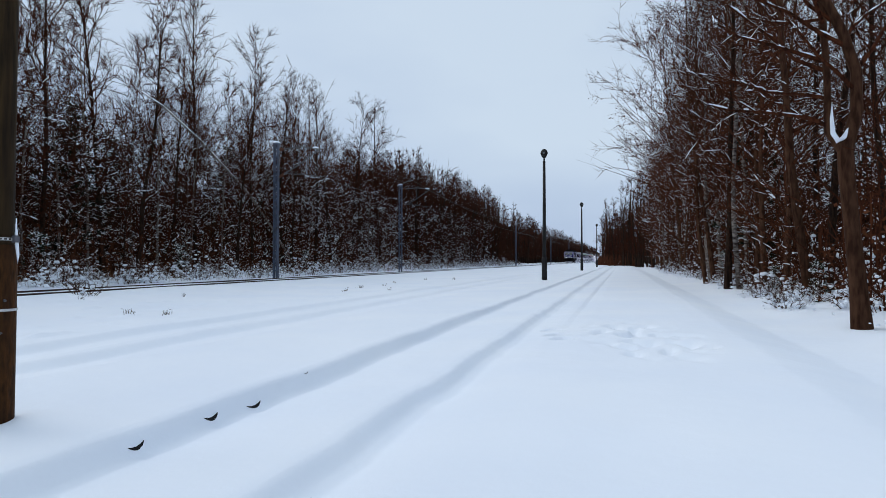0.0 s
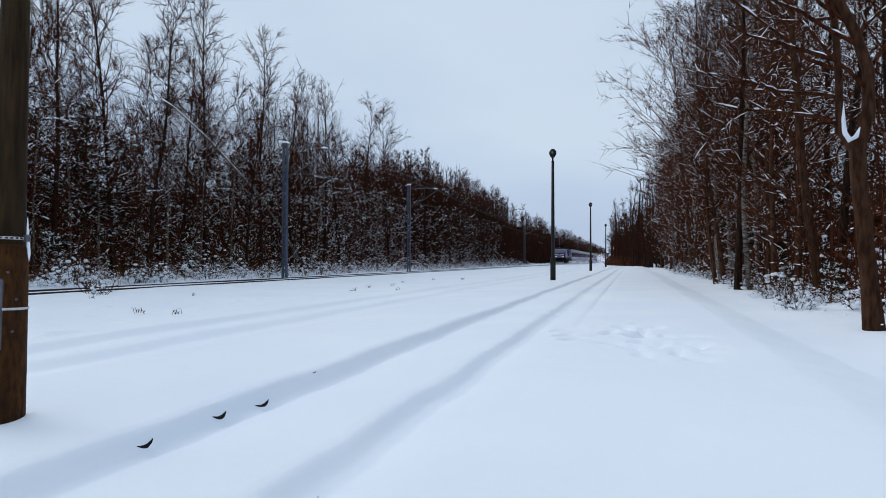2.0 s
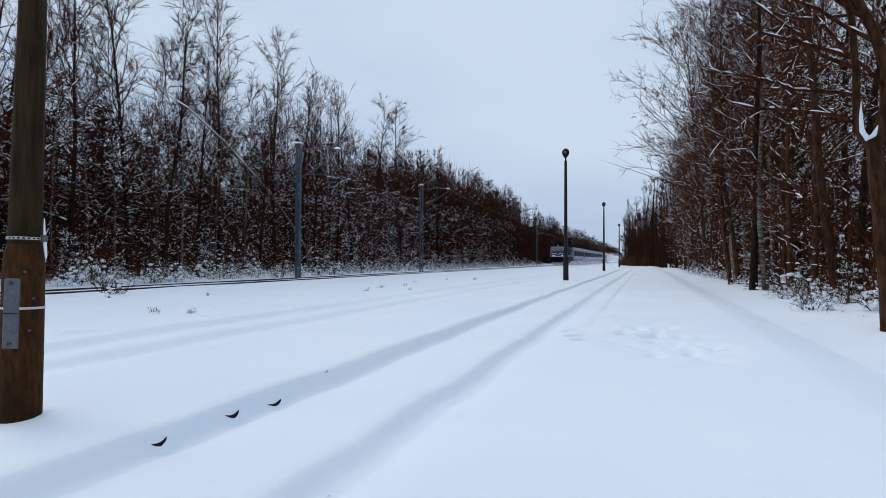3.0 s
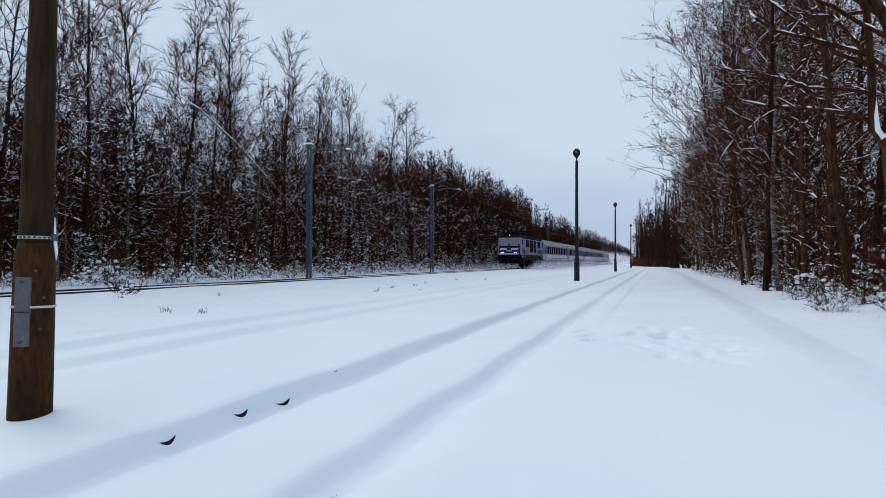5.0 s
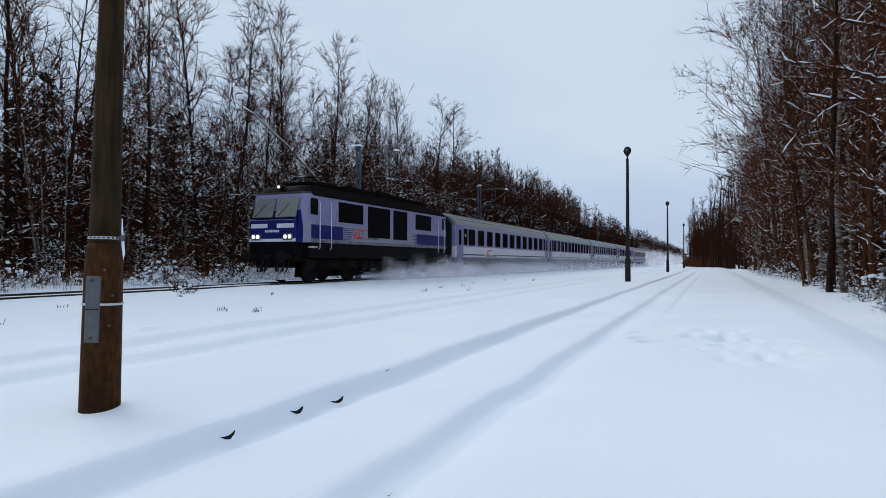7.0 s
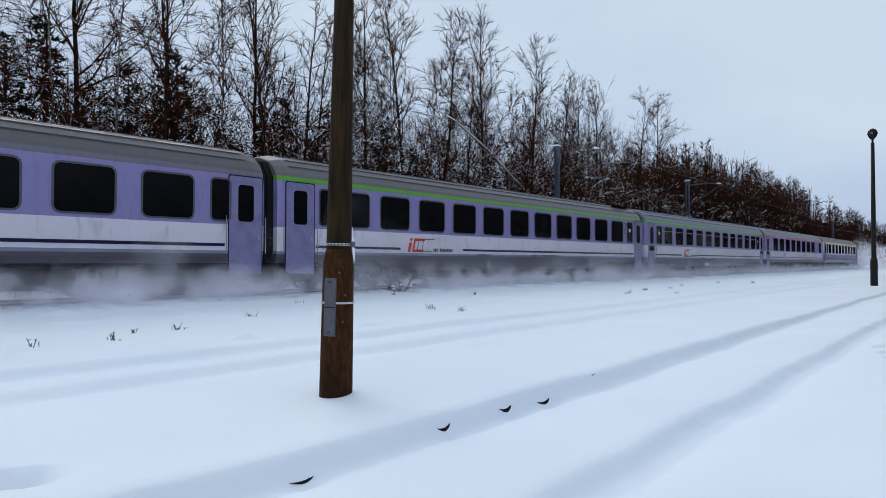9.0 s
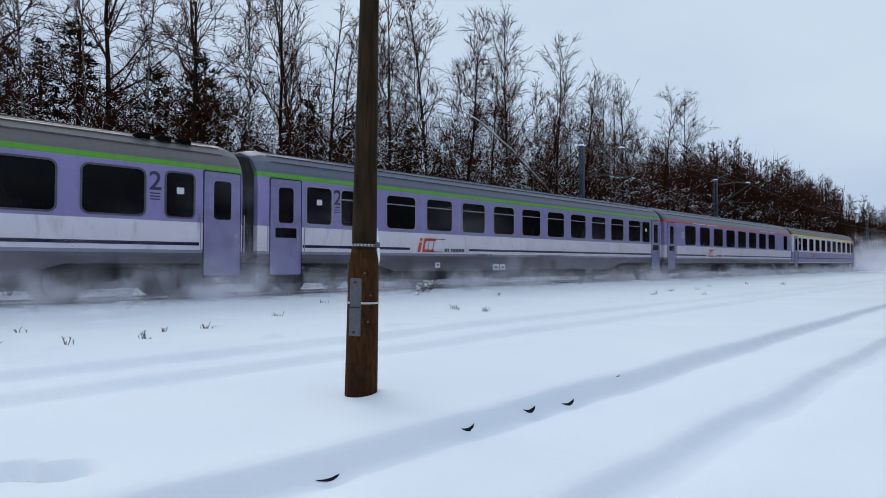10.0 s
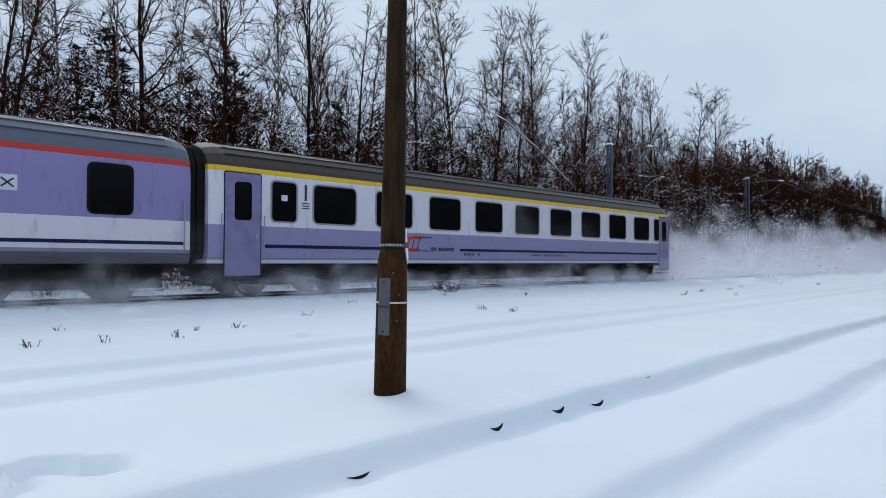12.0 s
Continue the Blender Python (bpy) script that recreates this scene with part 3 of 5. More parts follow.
def build_forest():
    rng = random.Random(7)
    alder = "tall bare brown alder with thin upright twigs, dusted with snow"
    birch = "slim bare birch with pale bark and snow on its twigs"
    oak = "bare brown oak with a few dry leaves and snowy branches"
    tall = [bare_tree("alder_tree", alder, rng, 17.0 + k, 0.15 + 0.012 * k, rng.uniform(-0.04, 0.04), 34, 6, 7, 0.20, 0.23, BARK, TWIG, snow=0.45, snow_top=0.52) for k in range(4)]
    slim = [bare_tree("birch_tree", birch, rng, 15.0 + k, 0.095, rng.uniform(-0.06, 0.06), 30, 6, 7, 0.20, 0.21, BIRCH, TWIG, snow=0.45, snow_top=0.52) for k in range(3)]
    wide = [bare_tree("oak_tree", oak, rng, 13.0 + k, 0.105, rng.uniform(-0.09, 0.09), 34, 6, 8, 0.14, 0.40, BARK_WARM, TWIG_FROST, 0.2, 0.6, 0.9, 0.010) for k in range(3)]
    lean = [bare_tree("birch_tree", "leaning birch with pale bark and snow-laden twigs", rng, 15.0 + k, 0.10, 0.09 + 0.05 * k, 30, 5, 7, 0.16, 0.22, BIRCH, TWIG_FROST, snow=0.6, snow_top=0.9, fine=0.010) for k in range(2)]
    thin = [bare_tree("sapling", "thin young bare tree with snow on its branches", rng, 8.0 + 1.5 * k, 0.05, rng.uniform(-0.1, 0.1), 22, 4, 5, 0.10, 0.24, BARK, TWIG_SNOWY, snow=0.6, snow_top=0.9) for k in range(3)]
    grove = [bare_tree("hornbeam_tree", "slender bare brown tree hung with snowy branches", rng, 15.0 + 1.5 * k, 0.11, rng.uniform(-0.1, 0.1), 28, 5, 6, 0.08, 0.25, BARK_WARM, TWIG_FROST, snow=0.6, snow_top=0.9, fine=0.010) for k in range(3)]
    back = [bare_tree("alder_tree", alder, rng, 15.0 + k, 0.15, rng.uniform(-0.05, 0.05), 24, 4, 4, 0.14, 0.24, BARK, TWIG_SNOWY if k else TWIG, snow=0.5, snow_top=0.7) for k in range(3)]
    pines = [pine_tree(rng, 10.5 + 1.5 * k, "dark green pine with snow on its needles", NEEDLE, 0.15 + 0.1 * k) for k in range(3)]
    young = pine_tree(rng, 3.2, "small pine bowed under fresh snow", NEEDLE_SNOWY, 0.05)
    protos = tall + slim + wide + lean + grove + thin + back + pines + [young]
    used = set()

    def put(proto, x, y, size, flip=None, group=""):
        m = placed(x, y, rng, size, flip)
        if proto not in used:
            used.add(proto)
            proto.matrix_world = m
            ob = proto
        else:
            ob = copy_thing(proto, m)
        if group:
            ob["group"] = group
    L, R = "trees beyond the track", "trees beside the platform"
    # beyond the track: a few that stand out, the edge row, then deeper rows
    for k, (x, y, size) in enumerate(((-26, 26.0, 1.0), (-26, 39.4, 0.92), (-26, 63.0, 0.93), (-26, 57.0, 0.80), (-26.5, 17.0, 1.0), (-26.5, 12.0, 1.05), (-26, 8.0, 1.0), (-26.5, 71.0, 0.82))):
        put(tall[k % 4], x, y, size, None, L)
    y = 0.0
    while y < 125:
        kind = rng.choice([tall, slim, slim, back, back, thin])
        tallness = 1.0 if y < 30 else rng.uniform(0.84, 0.96)
        put(rng.choice(kind), -25.2 + rng.uniform(-1.0, 0.8), y, rng.uniform(0.84, 1.04) * tallness, None, L)
        y += rng.uniform(0.8, 1.4) * (1 + y / 170) * (1.5 if y < 20 else 1.0)
    for row, x0 in enumerate((-27.4, -30.0, -33.5, -38.0)):
        y = -4.0 + row
        while y < 125 + 10 * row:
            kind = rng.choice([pines, pines, thin, thin, back] if y < 22 else [slim, back, back, pines, pines, thin] if row < 1 else [back, pines, pines, pines, thin])
            if row < 1 or y > 13 or rng.random() < 0.45:
                put(rng.choice(kind), x0 + rng.uniform(-1.4, 1.4), y, rng.uniform(0.82, 1.02) * (1.0 if y < 30 else 0.9), None, L)
            y += rng.uniform(1.4, 2.6) * (1 + y / 140)
    # pines that stand against the sky
    for x, y, size in ((-31, 7.0, 1.0), (-33, 10.5, 1.02), (-30, 14.5, 0.86), (-34, 18.5, 0.92), (-32, 25, 0.8), (-35, 32, 0.85), (-33, 40, 0.8)):
        put(rng.choice(pines), x, y, size, None, L)
    for y in (13.0, 16.4, 21.0, 29.0, 44.0):
        put(young, -24.0 + rng.uniform(-0.5, 0.5), y, rng.uniform(0.55, 0.9), None, L)
    # beside the platform
    y = 25.0
    while y < 110:
        kind = rng.choice([grove, grove, lean, lean, wide, thin] if y > 45 else [grove, grove, lean, lean, thin])
        put(rng.choice(kind), 4.7 + rng.uniform(-0.7, 1.1), y, rng.uniform(0.9, 1.08), rng.uniform(120, 240) if kind is lean else None, R)
        y += rng.uniform(1.0, 2.2) * (1 + y / 100)
    for k, (x, y, size) in enumerate(((5.6, 24.5, 1.0), (5.4, 29.0, 1.1), (5.2, 35.0, 1.15), (4.6, 42.0, 1.2), (4.6, 51.0, 1.25), (4.4, 62.0, 1.3))):
        put(wide[k % 3], x, y, size, None, R)
    for row, x0 in enumerate((6.4, 8.8, 12.0, 16.0)):
        y = 18.0 + 3 * row
        while y < 110:
            kind = rng.choice([lean, grove, grove, thin, pines, wide] if row < 2 else [grove, back, back, pines])
            if row > 1 and y < 34 and rng.random() < 0.7 or kind is pines and y < 26:
                y += 1.6
                continue
            put(rng.choice(kind), x0 + rng.uniform(-1.2, 1.2), y, rng.uniform(0.9, 1.12), None, R)
            y += rng.uniform(1.8, 3.2) * (1 + y / 110) * (1.7 if y < 40 else 1.0)
    for x, y, size in ((4.5, 21.1, 0.34), (5.0, 18.5, 0.40), (4.9, 33.0, 0.6)):
        put(young, x, y, size, None, R)
    for p in protos:
        if p not in used:
            put(p, -36, 60 + 3 * protos.index(p), 1.0, None, L)


build_forest()


def near_tree():
    """The forked tree at the edge of the platform."""
    rng = random.Random(21)
    base = thing("forked_tree", "forked red-brown tree with snow lying in its fork", "tree", "trees beside the platform", at=pose(3.80, 11.9, -0.10))
    t = Shape()
    stem = [(0.06, 0, -0.3), (0.0, 0, 0.6), (-0.08, 0.0, 1.6), (-0.16, 0, 2.6), (-0.17, 0, 3.1)]
    t.tube(stem, [0.18, 0.135, 0.12, 0.125, 0.125], 12)
    right = [(-0.17, 0, 2.95), (0.0, 0.0, 3.6), (0.02, 0.05, 4.3), (-0.16, 0.1, 5.0), (-0.42, 0.1, 5.6), (-0.6, 0.2, 6.6), (-0.5, 0.3, 9), (-0.7, 0.3, 12), (-0.9, 0.5, 15)]
    t.tube(right, [0.115, 0.10, 0.09, 0.085, 0.08, 0.07, 0.06, 0.04, 0.01], 10)
    left = [(-0.2, 0, 2.95), (-0.42, 0.02, 3.3), (-0.40, 0.1, 4.2), (-0.45, 0.15, 5.4), (-0.6, 0.25, 7.5), (-0.9, 0.3, 10), (-1.0, 0.2, 12.5)]
    t.tube(left, [0.09, 0.065, 0.06, 0.055, 0.05, 0.035, 0.008], 9)
    part("trunk", t, BARK_RED, base, "forked red-brown trunk", True)
    s = Shape()
    s.tube([(-0.12, -0.06, 3.36), (-0.20, -0.06, 3.17), (-0.30, -0.06, 3.12), (-0.37, -0.06, 3.25), (-0.38, -0.04, 3.50), (-0.36, 0.0, 3.8)], [0.012, 0.045, 0.05, 0.04, 0.028, 0.0], 8)
    part("snow_in_fork", s, SNOW, base, smooth=True)
    c, load = Shape(), Shape()
    for path, count in ((right, 16), (left, 13)):
        pts = [Vector(p) for p in path]
        dirs = [(pts[min(i + 1, len(pts) - 1)] - pts[max(i - 1, 0)]).normalized() for i in range(len(pts))]
        for i in range(count):
            q, d = along(pts, dirs, 0.18 + 0.8 * (i + rng.random()) / count)
            lp, ld = limb(c, rng, q, side_way(rng, d, radians(rng.uniform(40, 75))), rng.uniform(1.4, 3.4), 0.04, 5, 5, 0.05, 0.2)
            snow_along(load, rng, lp, 0.03, 0.7, 0.9)
            for _ in range(7):
                b, bd = along(lp, ld, rng.uniform(0.2, 1))
                sp, sd = limb(c, rng, b, side_way(rng, bd, radians(rng.uniform(25, 60))), rng.uniform(0.5, 1.3), 0.014, 3, 3, 0.0, 0.22)
                snow_along(load, rng, sp, 0.010, 0.6, 0.5)
                for _ in range(7):
                    e, ed = along(sp, sd, rng.uniform(0.1, 1))
                    c.tube([e, e + side_way(rng, ed, radians(rng.uniform(15, 60))) * rng.uniform(0.2, 0.55)], [0.006, 0], 3)
    part("crown", c, TWIG_SNOWY, base)
    tagged(part("snow_load", load, SNOW, base, "ridges of fresh snow on the branches"), kind="stuff")


near_tree()


def edge_trees():
    """The trees that stand out singly at the edge of the wood beside the platform."""
    rng = random.Random(33)
    brown, pale, dark = "leaning bare tree with brown bark and snowy twigs", "leaning birch with pale bark and snow-laden twigs", "upright dark bare tree with snow on its twigs"
    for name, label, x, y, dx, dy, r, bark in (
            ("alder_tree", brown, 4.35, 32.5, -0.187, -0.073, 0.124, BARK_WARM),
            ("alder_tree", brown, 3.95, 32.4, -0.176, -0.070, 0.110, BARK_WARM),
            ("birch_tree", pale, 4.42, 26.3, -0.159, -0.065, 0.110, BIRCH),
            ("alder_tree", dark, 3.92, 26.1, -0.036, -0.029, 0.143, BARK),
            ("oak_tree", brown, 5.30, 20.3, -0.198, -0.077, 0.150, BARK_RED),
            ("alder_tree", dark, 6.05, 21.6, 0.061, -0.001, 0.140, BARK),
            ("alder_tree", dark, 6.80, 24.9, -0.048, -0.033, 0.140, BARK),
            ("alder_tree", dark, 7.3, 20.6, -0.03, -0.035, 0.120, BARK),
            ("birch_tree", pale, 5.95, 29.8, -0.127, -0.056, 0.111, BIRCH)):
        tree = bare_tree(name, label, rng, rng.uniform(14.5, 17.5), r, math.hypot(dx, dy), 22, 5, 6, 0.20, 0.22, bark, TWIG_SNOWY, snow=0.65, snow_top=0.95, fine=0.0075)
        tree.matrix_world = pose(x, y, ground_z(x, y) - 0.05, 0, 0, math.degrees(math.atan2(dy, dx)))
        tree["group"] = "trees beside the platform"
    base = thing("fallen_birch", "slender dead birch leaning far over, snow along its trunk", "tree", "trees beyond the track", at=pose(-24.4, 43.6, -0.2))
    t, path = Shape(), [(0, 0, 0), (0, -4.1, 3.58), (0.05, -7.0, 5.66), (0.1, -12.1, 8.34), (0.3, -15.5, 9.6), (0.3, -18, 10.2)]
    t.tube(path, [0.10, 0.085, 0.075, 0.06, 0.04, 0.0], 8)
    part("trunk", t, BIRCH, base, smooth=True)
    s = Shape()
    s.tube([(x, y, z + 0.055) for x, y, z in path[1:]], [0.03, 0.045, 0.045, 0.03, 0.0], 6)
    part("snow_ridge", s, SNOW, base, smooth=True)
    slim = "thin white birch at the edge of the wood"
    for x, y, dy, r in ((-24.6, 16.2, -0.084, 0.05), (-24.7, 16.45, -0.034, 0.055), (-24.9, 16.9, -0.43, 0.05), (-24.8, 17.35, -0.046, 0.05), (-24.6, 19.75, -0.032, 0.06)):
        tree = bare_tree("birch_tree", slim if dy > -0.2 else "thin white birch leaning far over", rng, rng.uniform(9.5, 12.5), r, -dy, 16, 4, 4, 0.22, 0.16, BIRCH, TWIG_SNOWY)
        tree.matrix_world = pose(x, y, ground_z(x, y) - 0.05, 0, 0, -90)
        tree["group"] = "trees beyond the track"


edge_trees()


def build_undergrowth():
    rng = random.Random(5)
    low = [bush(rng, "low leafless bush buried in fresh snow", 0.9, 17, SHRUB) for _ in range(3)]
    high = [bush(rng, "leafless brown bush with snow on its twigs", 1.9, 12, TWIG_SNOWY) for _ in range(3)]
    used = set()

    def put(proto, x, y, size, group):
        m = placed(x, y, rng, size)
        if proto in used:
            proto = copy_thing(proto, m)
        else:
            used.add(proto)
            proto.matrix_world = m
        proto["group"] = group
    y = 3.0
    while y < 130:
        put(rng.choice(low), -21.4 + rng.uniform(-1.5, 1.2), y, rng.uniform(0.75, 1.25), "bushes beyond the track")
        if rng.random() < 0.8:
            put(rng.choice(low + high), -23.6 + rng.uniform(-0.6, 1.0), y + rng.uniform(-0.5, 0.5), rng.uniform(0.8, 1.25), "bushes beyond the track")
        y += rng.uniform(0.7, 1.3) * (1 + y / 70)
    y = 9.0
    while y < 90:
        put(rng.choice(low + low + high), 4.3 + rng.uniform(-0.6, 1.2), y, rng.uniform(0.5, 0.95), "bushes beside the platform")
        if rng.random() < 0.6:
            put(rng.choice(high), 7.0 + rng.uniform(-1.2, 1.4), y, rng.uniform(0.8, 1.3), "bushes beside the platform")
        y += rng.uniform(0.6, 1.2) * (1 + y / 50)
    # thin stems and slanting dead branches deep in both woods
    s, laden = Shape(), Shape()
    for k in range(17000):
        if k % 3:
            x, y = -24.5 - 22 * rng.random() ** 1.4, rng.uniform(-8, 150)
        else:
            x, y = 5.0 + 16 * rng.random() ** 1.2, rng.uniform(8, 110)
        h = rng.uniform(1.2, 6.5)
        z0 = rng.uniform(0, 2.5) if rng.random() < 0.5 else 0.0
        tilt = rng.gauss(0, 0.5) if z0 else rng.gauss(0, 0.18)
        a = rng.uniform(0, 6.28)
        top = (x + math.cos(a) * tilt * h, y + math.sin(a) * tilt * h, z0 + h * (0.5 if z0 else 1.0))
        mid = ((x + top[0]) / 2 + rng.gauss(0, 0.12), (y + top[1]) / 2 + rng.gauss(0, 0.12), (z0 + top[2]) / 2)
        s.tube([(x, y, z0 - 0.05), mid, top], [rng.uniform(0.015, 0.04), 0.017, 0], 3)
    for k in range(21000):
        if k % 10 < 7:
            x, y = -26.5 - 22 * rng.random() ** 1.2, -8 + 158 * rng.random() ** 1.2
        else:
            x, y = 5.5 + 16 * rng.random() ** 1.1, 24 + 84 * rng.random() ** 1.3
        z = rng.uniform(0.5, 9.5) if rng.random() < 0.8 else rng.uniform(8, 12)
        d = Vector((rng.gauss(0, 1), rng.gauss(0, 1), rng.gauss(0.5, 0.7))).normalized() * rng.uniform(0.9, 2.6)
        p = Vector((x, y, z))
        if k % 6 == 0 and z < 7:
            m = p + d * 0.5 + Vector((rng.gauss(0, 0.08), rng.gauss(0, 0.08), rng.gauss(0, 0.08)))
            s.tube([p, m, p + d], [rng.uniform(0.02, 0.03), 0.018, 0], 3)
            snow_along(laden, rng, [p, m, p + d], 0.025, 0.95, 1.25)
        else:
            s.tube([p, p + d], [rng.uniform(0.012, 0.024), 0], 3)
    for k in range(12500):
        if k % 5 < 3:
            y = 4 + 116 * rng.random() ** 1.25
            p = Vector((-24.6 - 6 * rng.random() ** 1.3, y, 0.6 + 7.5 * rng.random() ** 1.3))
        else:
            y = 20 + 78 * rng.random() ** 1.2
            p = Vector((4.9 + 6 * rng.random() ** 1.2, y, 0.5 + 13.0 * rng.random() ** 1.15))
        d = Vector((rng.gauss(0, 1), rng.gauss(0, 1), rng.gauss(0.25, 0.55))).normalized()
        path, _ = limb(s, rng, p, d, rng.uniform(0.6, 1.9), rng.uniform(0.012, 0.02), 4, 3, 0.02, 0.34)
        snow_along(laden, rng, path, 0.012, 0.72, ((0.9 if p.x < 0 else 0.5) + y / 42) * rng.uniform(0.6, 1.2))
    tagged(part("snow_on_branches", laden, SNOW), "fresh snow lying along low slanting branches", "snow", kind="stuff")
    tagged(part("undergrowth", s, TWIG_SNOWY), "tangle of thin stems and dead branches dusted with snow", "undergrowth", kind="stuff")
    # the mingled upper twigs of both woods
    s, frosted = Shape(), Shape()
    for k in range(52000):
        if k % 8 == 0:
            continue
        if k % 4:
            x, y = -25.2 - 15 * rng.random() ** 1.3, -6 + 140 * rng.random() ** 1.05
            top = (8.2 if y < 20 else min(12.0, 8.2 + (y - 20) * 0.2)) + 1.6 * noise.noise((y * 0.22, x * 0.2, 6.0))
        else:
            x, y = 5.2 + 13 * rng.random() ** 1.2, 27 + 95 * rng.random() ** 1.3
            top = 15.5 + 1.5 * noise.noise((y * 0.2, x * 0.2, 2.0))
        z = 2.0 + (top - 2.0) * rng.random()
        wide = 1.0 if y < 45 else 1.7
        d = Vector((rng.gauss(0, 0.6), rng.gauss(0, 0.6), rng.gauss(0.9, 0.5))).normalized() * rng.uniform(0.8, 2.2)
        p = Vector((x, y, z))
        (s if k % 4 else frosted).tube([p, p + d], [rng.uniform(0.010, 0.020) * wide, 0], 3)
    tagged(part("mingled_twigs", frosted, TWIG_FROST), "mingled red-brown twigs touched by frost", "twigs", kind="stuff")
    tagged(part("mingled_twigs", s, TWIG), "mingled fine brown twigs of the crowded crowns", "twigs", kind="stuff")
    # dry leaves and grass at the wood's edge
    s = Shape()
    for k in range(17000):
        x, y = (-23.2 - 5 * rng.random() ** 1.5, 2 + 100 * rng.random() ** 1.6) if k % 3 else (4.6 + 6 * rng.random() ** 1.5, rng.uniform(9, 70))
        z = ground_z(x, y) + rng.uniform(0.1, 2.8) * rng.random()
        c, e1, e2 = Vector((x, y, z)), Vector([rng.gauss(0, 1) for _ in range(3)]).normalized() * 0.07, Vector([rng.gauss(0, 1) for _ in range(3)]).normalized() * 0.05
        s.add([tuple(c - e1), tuple(c + e2), tuple(c + e1), tuple(c - e2)], [(0, 1, 2, 3)])
    tagged(part("dry_leaves", s, LEAF), "dry brown leaves left on low twigs", "leaves", kind="stuff")
    s = Shape()
    for k in range(2600):
        x, y = -20.4 - 3.4 * rng.random(), 3 + 110 * rng.random() ** 1.5
        z = ground_z(x, y)
        h = rng.uniform(0.25, 0.75)
        s.tube([(x, y, z - 0.05), (x + rng.gauss(0, 0.12), y + rng.gauss(0, 0.12), z + h)], [0.008, 0], 3)
    tagged(part("dry_grass", s, GRASS), "dry grass stalks poking through snow", "grass", kind="stuff")


build_undergrowth()


def wood_edge(y):
    """The wood beside the platform closes in on the line farther on."""
    u = min(1.0, max(0.0, (y - 95) / 55))
    return 4.5 - 9.0 * u * u * (3 - 2 * u)


def build_far_woods():
    """Distant rows of the same woods, too far to tell tree from tree."""
    rng = random.Random(11)
    trunks, crowns = Shape(), Shape()
    for k in range(1500):
        left = rng.random() < 0.68
        y = (72 if left else 100) + 560 * rng.random() ** 1.6
        x = (-24.5 - 26 * rng.random() ** 1.6) if left else (wood_edge(y) + 26 * rng.random() ** 1.6)
        h = (rng.uniform(12.8, 16.0) if y < 150 else rng.uniform(12.0, 14.2)) if left else (rng.uniform(15, 19) if y < 125 else rng.uniform(11.5, 15.5))
        trunks.tube([(x, y, -0.2), (x + rng.gauss(0, 0.4), y, h * 0.5), (x + rng.gauss(0, 0.6), y, h)], [0.19, 0.13, 0.0], 3)
        for _ in range(40):
            u = rng.uniform(0.08, 1.0)
            d = Vector((rng.gauss(0, 1), rng.gauss(0, 1), rng.uniform(0.4, 1.6))).normalized()
            c = Vector((x, y, h * u * 0.93))
            ln = rng.uniform(1.2, 3.2) * (1.15 - 0.7 * u)
            m = c + d * ln * 0.5
            crowns.tube([c, c + d * ln], [0.05, 0], 3)
            for _ in range(3):
                e = (d + Vector((rng.gauss(0, 0.6), rng.gauss(0, 0.6), rng.gauss(0.1, 0.4)))).normalized()
                crowns.tube([m, m + e * ln * 0.6], [0.036, 0], 3)
    tagged(part("far_trunks", trunks, BARK), "distant bare trunks of the winter wood", "woods", kind="stuff")
    tagged(part("far_crowns", crowns, TWIG), "distant bare crowns of the winter wood", "woods", kind="stuff")
    brush = Shape()
    for _ in range(2600):
        y = 128 + 60 * rng.random()
        x, h = wood_edge(y) - 1.2 + 6 * rng.random(), rng.uniform(0.6, 2.6)
        brush.tube([(x, y, -0.2), (x + rng.gauss(0, 0.5), y + rng.gauss(0, 0.5), h)], [0.06, 0], 3)
    tagged(part("far_brush", brush, TWIG_FROST), "distant snowy brush at the foot of the wood", "brush", kind="stuff")
    # added near-black backing sheets stand for the shade deep inside both woods
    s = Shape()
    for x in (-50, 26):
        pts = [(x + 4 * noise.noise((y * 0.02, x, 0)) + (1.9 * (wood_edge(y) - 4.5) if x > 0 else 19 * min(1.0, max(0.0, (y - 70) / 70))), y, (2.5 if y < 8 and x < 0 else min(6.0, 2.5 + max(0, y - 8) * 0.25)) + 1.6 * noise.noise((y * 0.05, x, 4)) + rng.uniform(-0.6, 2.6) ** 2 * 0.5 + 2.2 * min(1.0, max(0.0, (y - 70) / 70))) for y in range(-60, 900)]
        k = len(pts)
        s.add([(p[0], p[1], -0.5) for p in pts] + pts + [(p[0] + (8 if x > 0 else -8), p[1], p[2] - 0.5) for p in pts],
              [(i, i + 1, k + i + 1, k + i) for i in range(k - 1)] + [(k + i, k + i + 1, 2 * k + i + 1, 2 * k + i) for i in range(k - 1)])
    tagged(part("wood_backing", s, WOOD_SHADE), "near-black backing sheet for the shade deep in the woods", "woods", kind="stuff")


build_far_woods()


